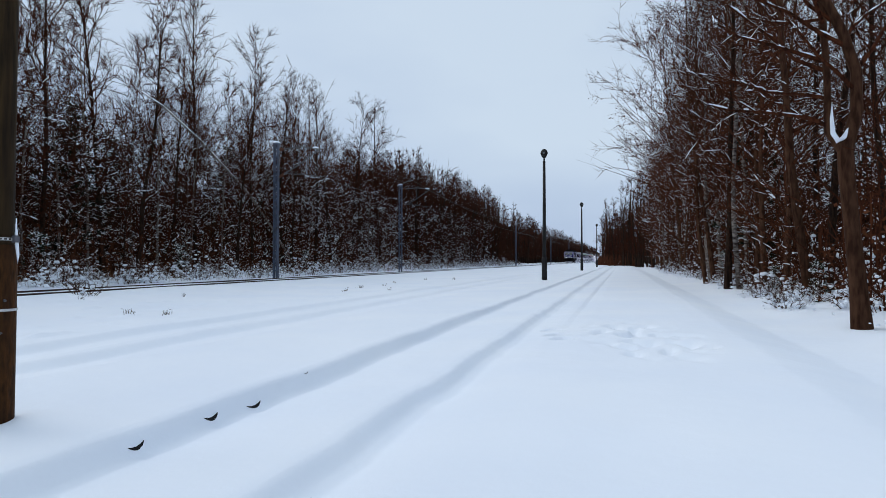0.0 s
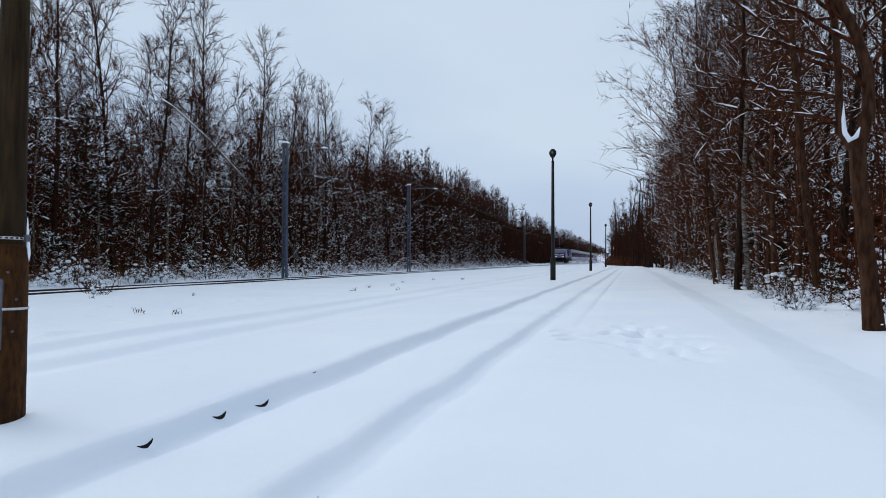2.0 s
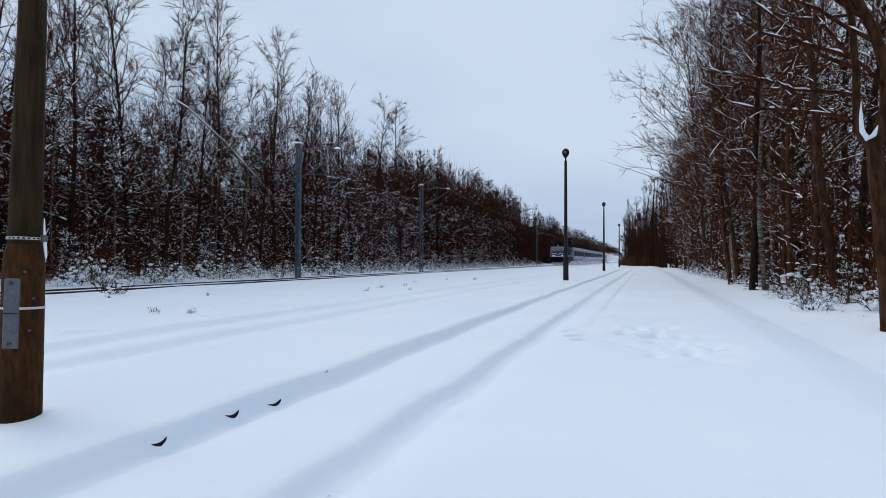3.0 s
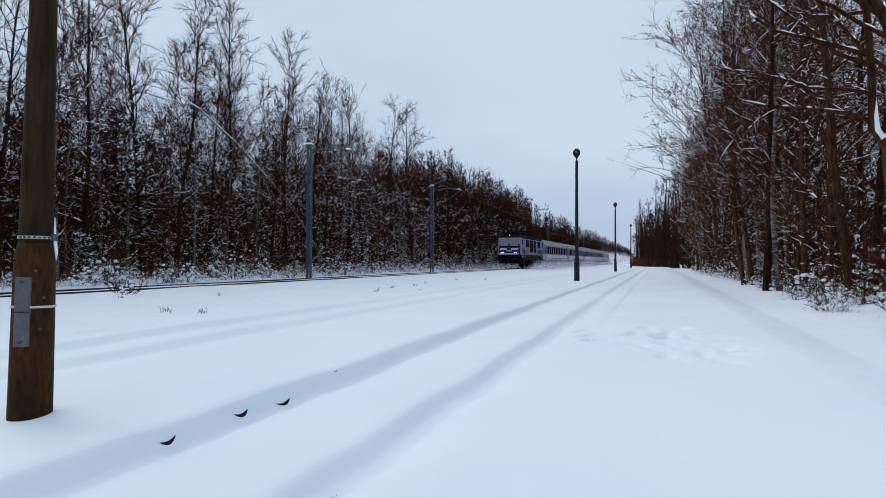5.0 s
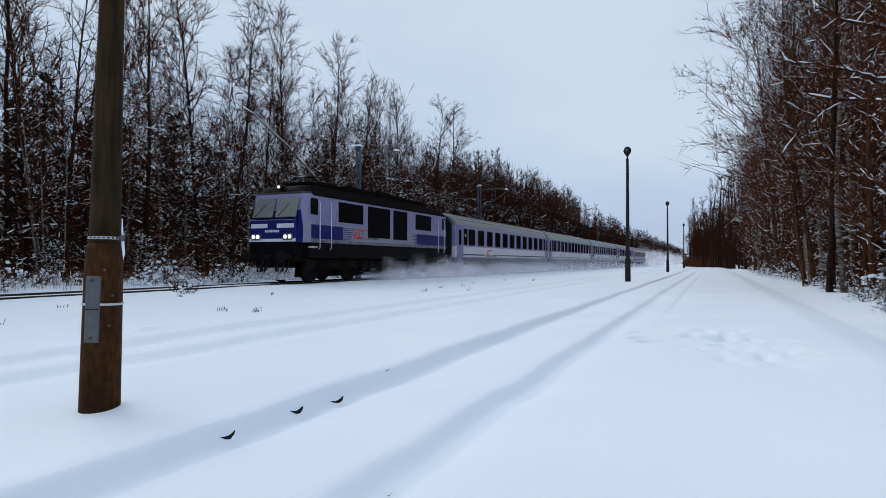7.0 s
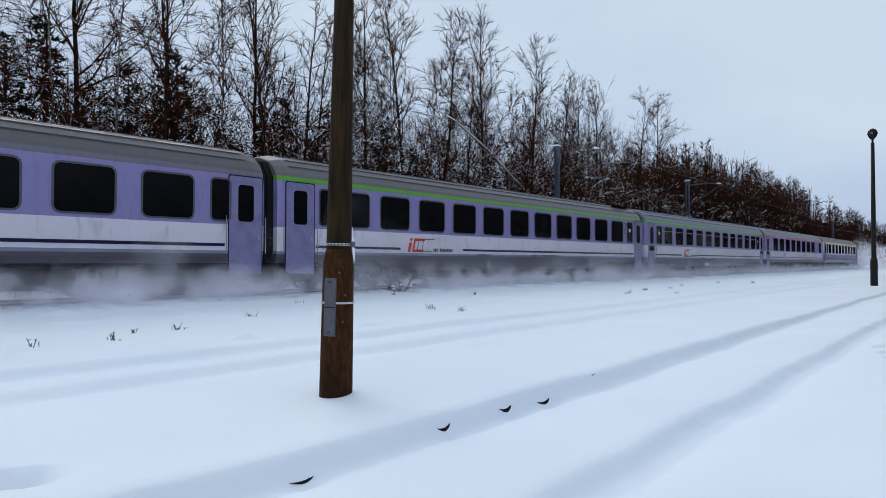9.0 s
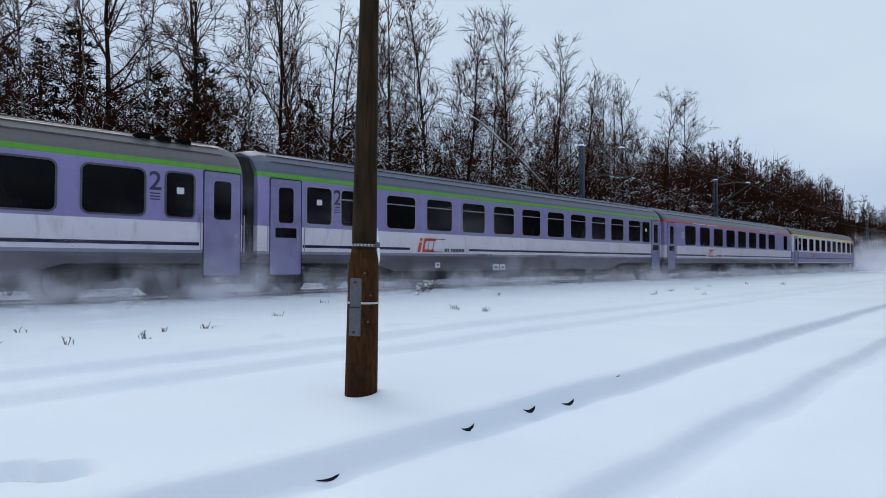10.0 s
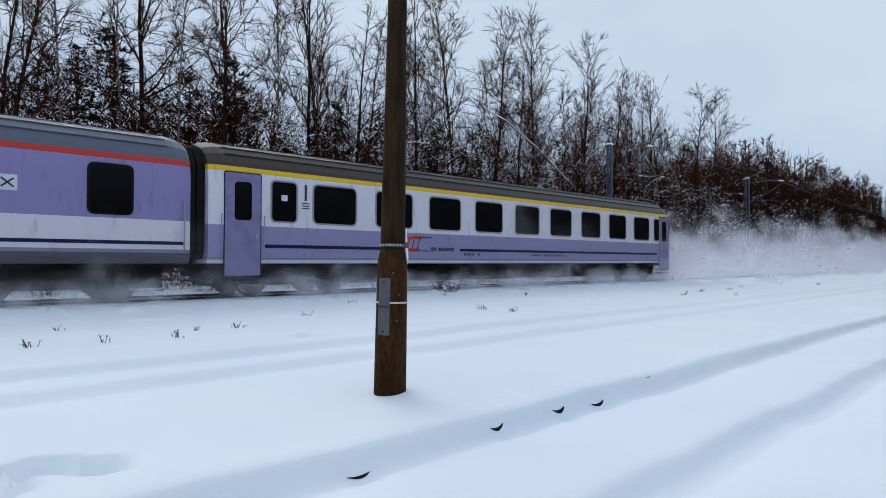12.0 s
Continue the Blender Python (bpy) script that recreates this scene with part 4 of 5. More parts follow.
# ---- train ----
def enamel(name, bands, grime=(0.07, 0.06, 0.06), rough=0.35, cabs=None, gloss=0.3):
    """Coach paint in level bands, each named by its upper edge, with road dirt rising from below."""
    m, tree, bsdf = blank(name)
    co = tree.nodes.new("ShaderNodeTexCoord")
    sep = tree.nodes.new("ShaderNodeSeparateXYZ")
    tree.links.new(co.outputs["Object"], sep.inputs[0])
    ramp = tree.nodes.new("ShaderNodeValToRGB")
    ramp.color_ramp.interpolation = "CONSTANT"
    el = ramp.color_ramp.elements
    while len(el) < len(bands):
        el.new(0.5)
    start = 0.0
    for e, (top, colour) in zip(el, bands):
        e.position, e.color = start, (*colour, 1)
        start = top / 5.0
    tree.links.new(ramped(tree, sep.outputs["Z"], 0.0, 5.0), ramp.inputs[0])
    streak, fine = noise_at(tree, 3.0, 4, (1, 2.2, 0.5)), noise_at(tree, 45, 3)
    col = mixed(tree, ramped(tree, streak, 0.56, 1.3), ramp.outputs[0], grime)
    col = mixed(tree, ramped(tree, fine, 0.58, 1.3), col, grime)
    if cabs:      # both noses are painted blue up to the roof
        mid, half = (cabs[0] + cabs[1]) / 2, (cabs[1] - cabs[0]) / 2
        away = node(tree, "ShaderNodeMath")
        away.operation = "SUBTRACT"
        away.inputs[1].default_value = mid
        tree.links.new(sep.outputs["Y"], away.inputs[0])
        size = node(tree, "ShaderNodeMath")
        size.operation = "ABSOLUTE"
        tree.links.new(away.outputs[0], size.inputs[0])
        nose, low = ramped(tree, size.outputs[0], half, half + 0.01), ramped(tree, sep.outputs["Z"], 3.50, 3.49)
        both = node(tree, "ShaderNodeMath")
        both.operation = "MULTIPLY"
        tree.links.new(nose, both.inputs[0])
        tree.links.new(low, both.inputs[1])
        col = mixed(tree, both.outputs[0], col, (0.010, 0.012, 0.115))
    tree.links.new(col, bsdf.inputs["Base Color"])
    bsdf.inputs["Roughness"].default_value = rough
    bsdf.inputs["Specular IOR Level"].default_value = gloss
    return m


LILAC, WHITE, NAVY, SKIRT = (0.245, 0.212, 0.42), (0.64, 0.60, 0.67), (0.012, 0.012, 0.05), (0.080, 0.070, 0.092)
ROOF_GREY, ROOF_BLUE, ROOF_BROWN = (0.12, 0.112, 0.118), (0.10, 0.115, 0.16), (0.042, 0.032, 0.027)
GREEN, RED, YELLOW = (0.10, 0.32, 0.03), (0.48, 0.035, 0.03), (0.72, 0.46, 0.02)
DARK_GLASS = surface("dark_coach_glass", (0.006, 0.006, 0.007), 0.12, 0, 30, 2, 0.3, None, 0, None, 0.06)
FRAME_GREY = surface("window_rubber_frame", (0.10, 0.10, 0.12), 0.5, 0.2, 40, 6, 0.2)
FRAME_PALE = surface("pale_window_frame", (0.32, 0.32, 0.36), 0.4, 0.4, 40, 6, 0.2)
NAVY_PAINT = surface("navy_stripe_paint", NAVY, 0.35, 0, 40, 4, 0.3)
DOOR_LILAC = surface("lilac_door_paint", (0.22, 0.20, 0.36), 0.35, 0, 40, 3, 0.15, (0.16, 0.145, 0.25), 0.05, None, 0.3)
UNDER = surface("sooty_underframe", (0.009, 0.007, 0.007), 0.85, 0.0, 20, 3, 0.5, (0.020, 0.015, 0.015), 0.4, None, 0.05)
WHEEL = surface("brown_wheel_steel", (0.012, 0.009, 0.008), 0.8, 0.1, 25, 5, 0.4)
LOCO_BLUE = surface("deep_blue_loco_paint", (0.010, 0.012, 0.115), 0.3, 0, 40, 3, 0.25, None, 0.05, None, 0.3)
LOCO_BLACK = surface("black_loco_paint", (0.004, 0.0035, 0.004), 0.6, 0.0, 30, 3, 0.4, (0.009, 0.005, 0.0045), 0.15, None, 0.05)
LOCO_GREY = surface("dirty_grey_line", (0.20, 0.19, 0.22), 0.5, 0, 30, 2, 0.4, (0.05, 0.035, 0.03))
LOCO_ROOF = surface("sooty_roof_paint", (0.006, 0.0045, 0.004), 0.9, 0.0, 20, 3, 0.5, None, 0.15, None, 0.03)
GRILLE = surface("dark_vent_grille", (0.0025, 0.002, 0.0025), 0.6, 0.0, 60, 3, 0.3, None, 0.15, None, 0.03)
PALE_PAINT = surface("off_white_paint", (0.62, 0.63, 0.70), 0.4, 0, 40, 3, 0.15)
LOGO_RED = surface("orange_red_film", (0.62, 0.06, 0.03), 0.4, 0, 40, 6, 0.15)
LOGO_GREY = surface("dark_letter_film", (0.05, 0.05, 0.08), 0.4, 0, 40, 6, 0.15)
# the windscreen's pale base colour stands for reflected sky and blinds
WINDSHIELD = surface("windscreen_sky_and_blinds", (0.17, 0.175, 0.17), 0.06, 0.0, 30, 2, 0.2, None, 0, None, 0.5)
HEADLAMP = surface("lit_headlamp_glass", (0.65, 0.65, 0.62), 0.15, 0.2, 30, 6, 0.1)
lit = HEADLAMP.node_tree.nodes["Principled BSDF"]
lit.inputs["Emission Color"].default_value, lit.inputs["Emission Strength"].default_value = (1.0, 0.97, 0.9, 1), 1.1
CAKED = surface("caked_dirty_snow", (0.52, 0.51, 0.56), 0.8, 0, 14, 5, 0.6, (0.10, 0.085, 0.085), 0.6)
RUBBER = surface("black_gangway_rubber", (0.010, 0.010, 0.011), 0.8, 0, 30, 6, 0.3)


def rounded(w, h, r, n=3):
    """A rounded rectangle in the y-z plane, round its middle."""
    pts = []
    for cy, cz, a0 in ((w / 2 - r, h / 2 - r, 0), (-w / 2 + r, h / 2 - r, 90), (-w / 2 + r, -h / 2 + r, 180), (w / 2 - r, -h / 2 + r, 270)):
        for k in range(n + 1):
            a = radians(a0 + 90 * k / n)
            pts.append((cy + r * math.cos(a), cz + r * math.sin(a)))
    return pts


def plate(w, h, r, depth, x=0.0):
    s = Shape()
    o = rounded(w, h, r)
    s.loft([[(x, p, q) for p, q in o], [(x + depth, p, q) for p, q in o]], False, True)
    return s


MESHES = {}


def window_unit(parent, side, y, z, w, h, r=0.12, frame=None, bar=False, wall=1.42):
    key = ("window", w, h, r, frame, bar)
    if key not in MESHES:
        ring = Shape()
        a, b = rounded(w + 0.09, h + 0.09, r + 0.04), rounded(w, h, r)
        ring.loft([[(-0.01, p, q) for p, q in a], [(0.014, p, q) for p, q in a], [(0.014, p, q) for p, q in b], [(-0.005, p, q) for p, q in b]])
        bars = Shape()
        if bar:
            bars.box(0.004, 0.012, -w / 2, w / 2, h * 0.22, h * 0.22 + 0.035)
        MESHES[key] = (ring.mesh("frame", frame or FRAME_GREY), plate(w + 0.01, h + 0.01, r, 0.006).mesh("pane", DARK_GLASS),
                       bars.mesh("bar", FRAME_PALE) if bar else None)
    ring, pane, bars = MESHES[key]
    ob = part("window", ring, None, parent, "dark window in a rounded frame")
    ob.matrix_local = pose(side * wall, y, z, 0, 0, 0 if side > 0 else 180)
    part("pane", pane, None, ob)
    if bars:
        part("bar", bars, None, ob)
    return ob


def lettering(text, size, material, parent, m, label):
    cu = bpy.data.curves.new("numeral", "FONT")
    cu.body, cu.size, cu.extrude, cu.align_x = text, size, 0.002, "CENTER"
    cu.offset = 0.008
    tmp = bpy.data.objects.new("numeral", cu)
    scene.collection.objects.link(tmp)
    bpy.context.view_layer.update()
    me = bpy.data.meshes.new_from_object(tmp.evaluated_get(bpy.context.evaluated_depsgraph_get()))
    bpy.data.objects.remove(tmp)
    me.materials.clear()
    me.materials.append(material)
    ob = part("numeral", me, None, parent, label)
    ob.matrix_local = m
    return ob


SIDE_TEXT = lambda side, x, y, z: pose(side * x, y, z, 90, 0, 90 * side)


def emblem(parent, side, y, z, k=1.0, wall=1.424, dim=False):
    """A slanted emblem of three hooks and a dot, with a row of bars beside it."""
    for i, mat in enumerate((LOGO_RED, LOGO_GREY, LOGO_GREY)):
        s = Shape()
        w, h, t, sl = 0.62 * k, 0.52 * k, 0.10 * k, 0.13 * k
        y0 = i * 0.26 * k
        for q0, q1, a, b in ((0, t, 0, w), (h - t, h, 0, w), (t, h - t, 0, t)):
            if mat is LOGO_GREY:
                a, b, t2 = a, b, 0.028 * k
                q0, q1 = (q0, q0 + t2) if q0 == 0 else ((q1 - t2, q1) if q1 == h else (q0 - 0.07 * k, q1 + 0.07 * k))
                b = a + t2 if b == t else b
            pts = [(y0 + a + sl * q0 / h, q0), (y0 + b + sl * q0 / h, q0), (y0 + b + sl * q1 / h, q1), (y0 + a + sl * q1 / h, q1)]
            s.loft([[(0.0, p, q) for p, q in pts], [(0.004, p, q) for p, q in pts]], False, True)
        ob = part("emblem", s, mat, parent, "slanted hook of the emblem")
        ob.matrix_local = pose(side * wall, y, z) if side > 0 else pose(-wall, y, z, 0, 0, 180)
    s = Shape()
    pts = [(-0.24 * k, 0), (-0.10 * k, 0), (0.0, 0.36 * k), (-0.14 * k, 0.36 * k)]
    s.loft([[(0.0, p, q) for p, q in pts], [(0.004, p, q) for p, q in pts]], False, True)
    pts = [(-0.12 * k, 0.42 * k), (0.0, 0.42 * k), (0.03 * k, 0.52 * k), (-0.09 * k, 0.52 * k)]
    s.loft([[(0.0, p, q) for p, q in pts], [(0.004, p, q) for p, q in pts]], False, True)
    ob = part("emblem", s, LOGO_RED, parent, "slanted red bar of the emblem")
    ob.matrix_local = pose(side * wall, y, z) if side > 0 else pose(-wall, y, z, 0, 0, 180)
    s = Shape()
    x = 1.22 * k
    for word in (3, 9):
        for _ in range(word):
            s.box(0, 0.004, x, x + 0.062 * k, 0.02 * k, 0.15 * k)
            x += 0.09 * k
        x += 0.10 * k
    ob = tagged(part("name_bars", s, LOGO_GREY, parent, "row of small dark bars"), kind="stuff")
    ob.matrix_local = pose(side * wall, y, z) if side > 0 else pose(-wall, y, z, 0, 0, 180)


def bogie(parent, y, wheelbase=2.5, r=0.46, axles=2):
    b = Shape()
    for sx in (-1, 1):
        b.bevel_box(sx * 1.02 - 0.07, sx * 1.02 + 0.07, y - wheelbase / 2 - 0.35, y + wheelbase / 2 + 0.35, 0.52, 0.74, 0.04)
    b.bevel_box(-1.05, 1.05, y - 0.25, y + 0.25, 0.5, 0.86, 0.04)
    ob = part("bogie", b, UNDER, parent, "sooty bogie frame")
    for k in range(axles):
        yy = y + wheelbase * (k / (axles - 1) - 0.5)
        for sx in (-1, 1):
            w = Shape()
            w.disc((sx * 0.75, yy, r), "x", r, 0.13, 20)
            w.disc((sx * 0.68, yy, r), "x", r + 0.03, 0.03, 20)
            part("wheel", w, WHEEL, ob)
            a = Shape()
            a.bevel_box(sx * 1.08 - 0.09, sx * 1.08 + 0.12, yy - 0.15, yy + 0.15, r - 0.17, r + 0.2, 0.03)
            part("axle_box", a, UNDER, ob)
            sp = Shape()
            for dy in (-0.27, 0.27):
                sp.tube([(sx * 1.08, yy + dy, r + 0.04), (sx * 1.08, yy + dy, 0.76)], [0.08, 0.08], 9)
            part("spring", sp, UNDER, ob)


def body_loop(y, half=1.42, low=0.60, inset=0.0, drop=0.0):
    """The coach's cross-section: upright sides, curved roof."""
    w = half - inset
    pts = [(w - 0.08, low), (w - 0.015, 1.02), (w, 1.5), (w, 2.9), (w - 0.035, 3.24), (w - 0.10, 3.44), (w - 0.24, 3.66), (w - 0.48, 3.86), (w - 0.85, 4.0), (0.35, 4.05)]
    pts = [(x, z - (drop * (z - 3.2) if z > 3.2 else 0)) for x, z in pts]
    return [(x, y, z) for x, z in pts] + [(-x, y, z) for x, z in reversed(pts)]


def coach(name, label, bands, roof, strip, windows, smalls, doors, stripe, logo_at, number, frame, bar, signs=(), bottom_bars=True, vents=(), panels=(), length=24.5, low_panes=False):
    base = thing(name, label, "railway coach", "train")
    body = Shape()
    ys = [0.22, 0.30, 0.55] + [1.2 + 1.0 * k for k in range(22)] + [length - d for d in (0.9, 0.55, 0.3, 0.22)]
    loops = []
    for y in ys:
        e = min(y - 0.22, length - 0.22 - y)
        skirted = strip == GREEN and 5.0 < y < 19.6
        loops.append(body_loop(y, low=0.60 if skirted else 0.86, inset=0.06 * max(0, 1 - e / 0.3) ** 2 if e < 0.3 else 0.0, drop=0.12 * max(0, 1 - e / 0.35) ** 2 if e < 0.35 else 0.0))
    body.loft(loops, True, True)
    part("body", body, enamel(name + "_paint", bands + [(3.20, bands[-1][1]), (3.325, strip), (5.0, roof)]), base, "painted steel body with curved roof")
    ribs = Shape()
    for k, (x, z) in enumerate(((1.20, 3.655), (0.96, 3.85), (0.6, 4.0), (0.2, 4.055))):
        for sx in (-1, 1):
            ribs.box(sx * x - 0.012, sx * x + 0.012, 0.7, length - 0.7, z, z + 0.018)
    part("roof_rib", ribs, surface(name + "_roof_rib", tuple(c * 0.85 for c in roof), 0.6), base)
    under = Shape()
    under.box(-1.2, 1.2, 0.3, length - 0.3, 0.74, 0.92)
    # added box below the real underframe, so that no daylight shows through
    under.box(-0.6, 0.6, 0.6, length - 0.6, 0.26, 0.76)
    part("underframe", under, UNDER, base)
    rng = random.Random(len(name) + int(100 * roof[0]))
    y = 5.6
    while y < 18.6:
        ln = rng.uniform(0.7, 2.1)
        c = Shape()
        c.bevel_box(-1.22, 1.22, y, y + ln, rng.uniform(0.30, 0.48), 0.80, 0.05)
        part("equipment_box", c, UNDER, base)
        y += ln + rng.uniform(0.15, 0.9)
    bogie(base, 2.9)
    bogie(base, length - 2.9)
    for y, d in ((0.0, 1), (length, -1)):
        for sx in (-0.875, 0.875):
            b = Shape()
            b.disc((sx, y + d * 0.03, 1.06), "y", 0.23, 0.05, 14)
            b.tube([(sx, y + d * 0.05, 1.06), (sx, y + d * 0.35, 1.06)], [0.09, 0.11], 10)
            part("buffer", b, UNDER, base)
        g = Shape()
        g.loft([[(x, y + d * yy, z) for x, z in ((1.05, 1.0), (1.15, 1.2), (1.15, 3.3), (0.85, 3.75), (-0.85, 3.75), (-1.15, 3.3), (-1.15, 1.2), (-1.05, 1.0))] for yy in (0.02, 0.10, 0.18, 0.26)], True, True)
        part("gangway", g, RUBBER, base, "black rubber gangway")
    for side in (1, -1):
        for y, w in windows:
            window_unit(base, side, y, 2.515, w, 1.05, 0.13, frame, bar)
        for y, w in smalls:
            window_unit(base, side, y, 2.515, w, 1.05, 0.1, frame)
        for y in doors:
            d = part("door", plate(0.96, 2.62, 0.05, 0.016), DOOR_LILAC, base, "lilac folding door with a window")
            d.matrix_local = pose(side * 1.416, y, 1.86, 0, 0, 0 if side > 0 else 180)
            p = part("pane", plate(0.46, 0.98, 0.09, 0.008, 0.017), DARK_GLASS, d)
            p.matrix_local = pose(0, 0, 0.60)
            if low_panes:
                p = part("pane", plate(0.66, 0.27, 0.03, 0.008, 0.017), DARK_GLASS, d)
                p.matrix_local = pose(0, 0, -0.16)
            lever = Shape()
            lever.bevel_box(0.016, 0.05, 0.33, 0.40, -0.36, -0.24, 0.008)
            part("door_handle", lever, FRAME_PALE, d)
            g = Shape()
            g.loft([[(xx, p0, q0) for p0, q0 in rounded(1.02, 2.68, 0.06)] for xx in (0.0, 0.010)], False, True)
            part("seal", g, NAVY_PAINT, d)
            for dy in (-0.58, 0.58):
                h = Shape()
                h.tube([(0.05, dy, -0.75), (0.05, dy, 0.25)], [0.014, 0.014], 6)
                part("handrail", h, FRAME_PALE, d)
            st = Shape()
            st.box(-0.25, 0.04, -0.4, 0.4, -1.52, -1.47)
            st.box(-0.25, 0.0, -0.4, 0.4, -1.36, -1.32)
            part("step", st, UNDER, d)
        for y0, y1, z0, z1 in stripe:
            s = Shape()
            s.box(-0.002, 0.004, y0, y1, z0, z1)
            part("stripe", s, NAVY_PAINT, base).matrix_local = pose(side * 1.42, 0, 0) if side > 0 else pose(-1.424, 0, 0)
        if logo_at:
            emblem(base, side, logo_at[0], logo_at[1], 0.9)
        for y, z in signs:
            sg = part("sign", plate(0.34, 0.32, 0.02, 0.004), PALE_PAINT, base, "small white sign with a dark cross")
            sg.matrix_local = pose(side * 1.42, y, z, 0, 0, 0 if side > 0 else 180)
            for a in (40, -40):
                c = Shape()
                c.box(0.005, 0.008, -0.14, 0.14, -0.018, 0.018)
                part("cross_bar", c, LOGO_GREY, sg).matrix_local = pose(0, 0, 0, a, 0, 0)
        if number:
            for y in number[1]:
                lettering(number[0], 0.62, LOGO_GREY, base, SIDE_TEXT(side, 1.423, y, 2.60), "dark class numeral")
                s = Shape()
                for q in (0.0, 0.07, 0.14):
                    s.box(0, 0.003, y - 0.12, y + 0.12, 2.36 + q, 2.39 + q)
                part("note_bars", s, LOGO_GREY, base, "rows of tiny dark bars").matrix_local = pose(side * 1.421, 0, 0) if side > 0 else pose(-1.424, 0, 0)
                st = part("sticker", plate(0.18, 0.16, 0.02, 0.003), PALE_PAINT, base, "small white sticker on the pane")
                st.matrix_local = pose(side * 1.43, smalls[0][0] if y < 12 else smalls[-1][0], 2.62, 0, 0, 0 if side > 0 else 180)
        if bottom_bars:
            s = Shape()
            for y0, count in ((13.0, 16), (9.2, 6)):
                for k in range(count):
                    if k % 5 != 4:
                        s.box(0, 0.003, y0 + k * 0.14, y0 + k * 0.14 + 0.09, 1.13, 1.21)
            part("note_bars", s, LOGO_GREY, base, "row of small dark bars").matrix_local = pose(side * 1.412, 0, 0) if side > 0 else pose(-1.416, 0, 0)
    for y0, y1, z0, z1 in panels:
        pl = part("service_panel", plate(y1 - y0, z1 - z0, 0.03, 0.012), PALE_PAINT, base, "small white service panel on the skirt")
        pl.matrix_local = pose(1.372, (y0 + y1) / 2, (z0 + z1) / 2)
        sk = Shape()
        sk.box(0.012, 0.016, -(y1 - y0) * 0.25, (y1 - y0) * 0.25, -0.03, 0.03)
        part("latch", sk, LOGO_GREY, pl)
    for y in vents:
        s = Shape()
        s.bevel_box(0.7, 1.05, y - 0.16, y + 0.16, 3.86, 4.0, 0.04)
        part("roof_vent", s, LOCO_ROOF, base)
    return base


def restaurant_trim(base):
    """The pale bars in the red line and the rails on the coach's corners."""
    for side in (1, -1):
        for y0, count in ((16.6, 24), (4.2, 24)):
            s = Shape()
            for k in range(count):
                if k % 13 != 12:
                    s.box(0, 0.004, y0 + k * 0.17, y0 + k * 0.17 + 0.11, 3.235, 3.285)
            tagged(part("name_bars", s, PALE_PAINT, base, "row of small pale bars"), kind="stuff").matrix_local = pose(1.393, 0, 0) if side > 0 else pose(-1.397, 0, 0)
        for y in (0.36, 24.60):
            s = Shape()
            s.tube([(side * 1.42, y, 1.15), (side * 1.48, y, 1.20), (side * 1.48, y, 2.30), (side * 1.42, y, 2.35)], [0.02] * 4, 6)
            part("handrail", s, FRAME_PALE, base, "grey corner handrail")


def build_coaches():
    PANELS = ((6.99, 7.22, 0.70, 0.92), (10.12, 10.50, 0.60, 0.82), (10.56, 10.88, 0.60, 0.82))
    second = [(1.10, SKIRT), (1.18, (0.20, 0.20, 0.28)), (1.87, WHITE), (3.0, LILAC)]
    first = [(0.95, (0.55, 0.56, 0.62)), (1.0, (0.2, 0.2, 0.3)), (1.83, (0.27, 0.245, 0.42)), (3.0, (0.66, 0.645, 0.71))]
    w3 = [(3.55 + 1.80 * k, 1.24) for k in range(11)]
    sm3, dr3 = [(2.15, 0.85), (22.85, 0.85)], (1.05, 24.0)
    w11 = [(3.12 + 1.85 * k, 1.22) for k in range(11)]
    wa = [(2.93 + 1.82 * k, 1.30) for k in range(11)]
    sm2, sma, dr = [(1.95, 0.62), (22.98, 0.5)], [(1.90, 0.5), (22.62, 0.66)], (0.95, 23.7)
    line2 = [(1.5, 5.75, 1.30, 1.38), (8.7, 23.1, 1.30, 1.38)]
    made = []
    made.append(coach("second_class_coach", "lilac and white coach with green line and grey roof", second, ROOF_GREY, (0.15, 0.145, 0.18), w11, sm2, dr,
                      line2, (6.3, 1.24), ("2", (2.42,)), FRAME_GREY, False))
    made.append(coach("second_class_coach", "lilac and white coach with green line and dusty grey roof", second, (0.135, 0.125, 0.13), GREEN, wa, sma, dr,
                      [(1.5, 5.0, 1.30, 1.38), (8.3, 23.1, 1.30, 1.38)], (5.55, 1.24), ("2", (22.03,)), FRAME_GREY, False, vents=(21.9, 22.4, 22.9)))
    made.append(coach("second_class_coach", "lilac and white coach with green line and blue-grey roof", second, ROOF_BLUE, GREEN, w3, sm3, dr3,
                      [(1.6, 5.75, 1.30, 1.38), (8.7, 23.45, 1.30, 1.38)], (6.3, 1.24), ("2", (2.80, 22.25)), FRAME_PALE, True, panels=PANELS, length=25.0, low_panes=True))
    red = coach("restaurant_coach", "lilac and white restaurant coach with red line and blue-grey roof", second, ROOF_BLUE, RED,
                [(3.68 + 2.24 * k, 1.46) for k in range(8)], [(23.0, 0.86)], (1.05,), [(1.6, 6.1, 1.30, 1.38), (9.1, 24.6, 1.30, 1.38)], (6.66, 1.26), None, RUBBER, False,
                signs=((2.62, 2.5), (21.1, 2.5)), bottom_bars=False, length=25.0, low_panes=True)
    restaurant_trim(red)
    made.append(red)
    made.append(coach("first_class_coach", "white and lilac coach with yellow line and brown roof", first, ROOF_BROWN, YELLOW,
                      [(3.9 + 2.195 * k, 1.42) for k in range(9)], [(2.27, 0.72), (22.95, 0.5)], (1.1, 23.72),
                      [(1.7, 6.05, 1.27, 1.36), (9.0, 23.0, 1.27, 1.36)], (6.55, 1.25), ("1", (2.93,)), FRAME_PALE, False))
    return made


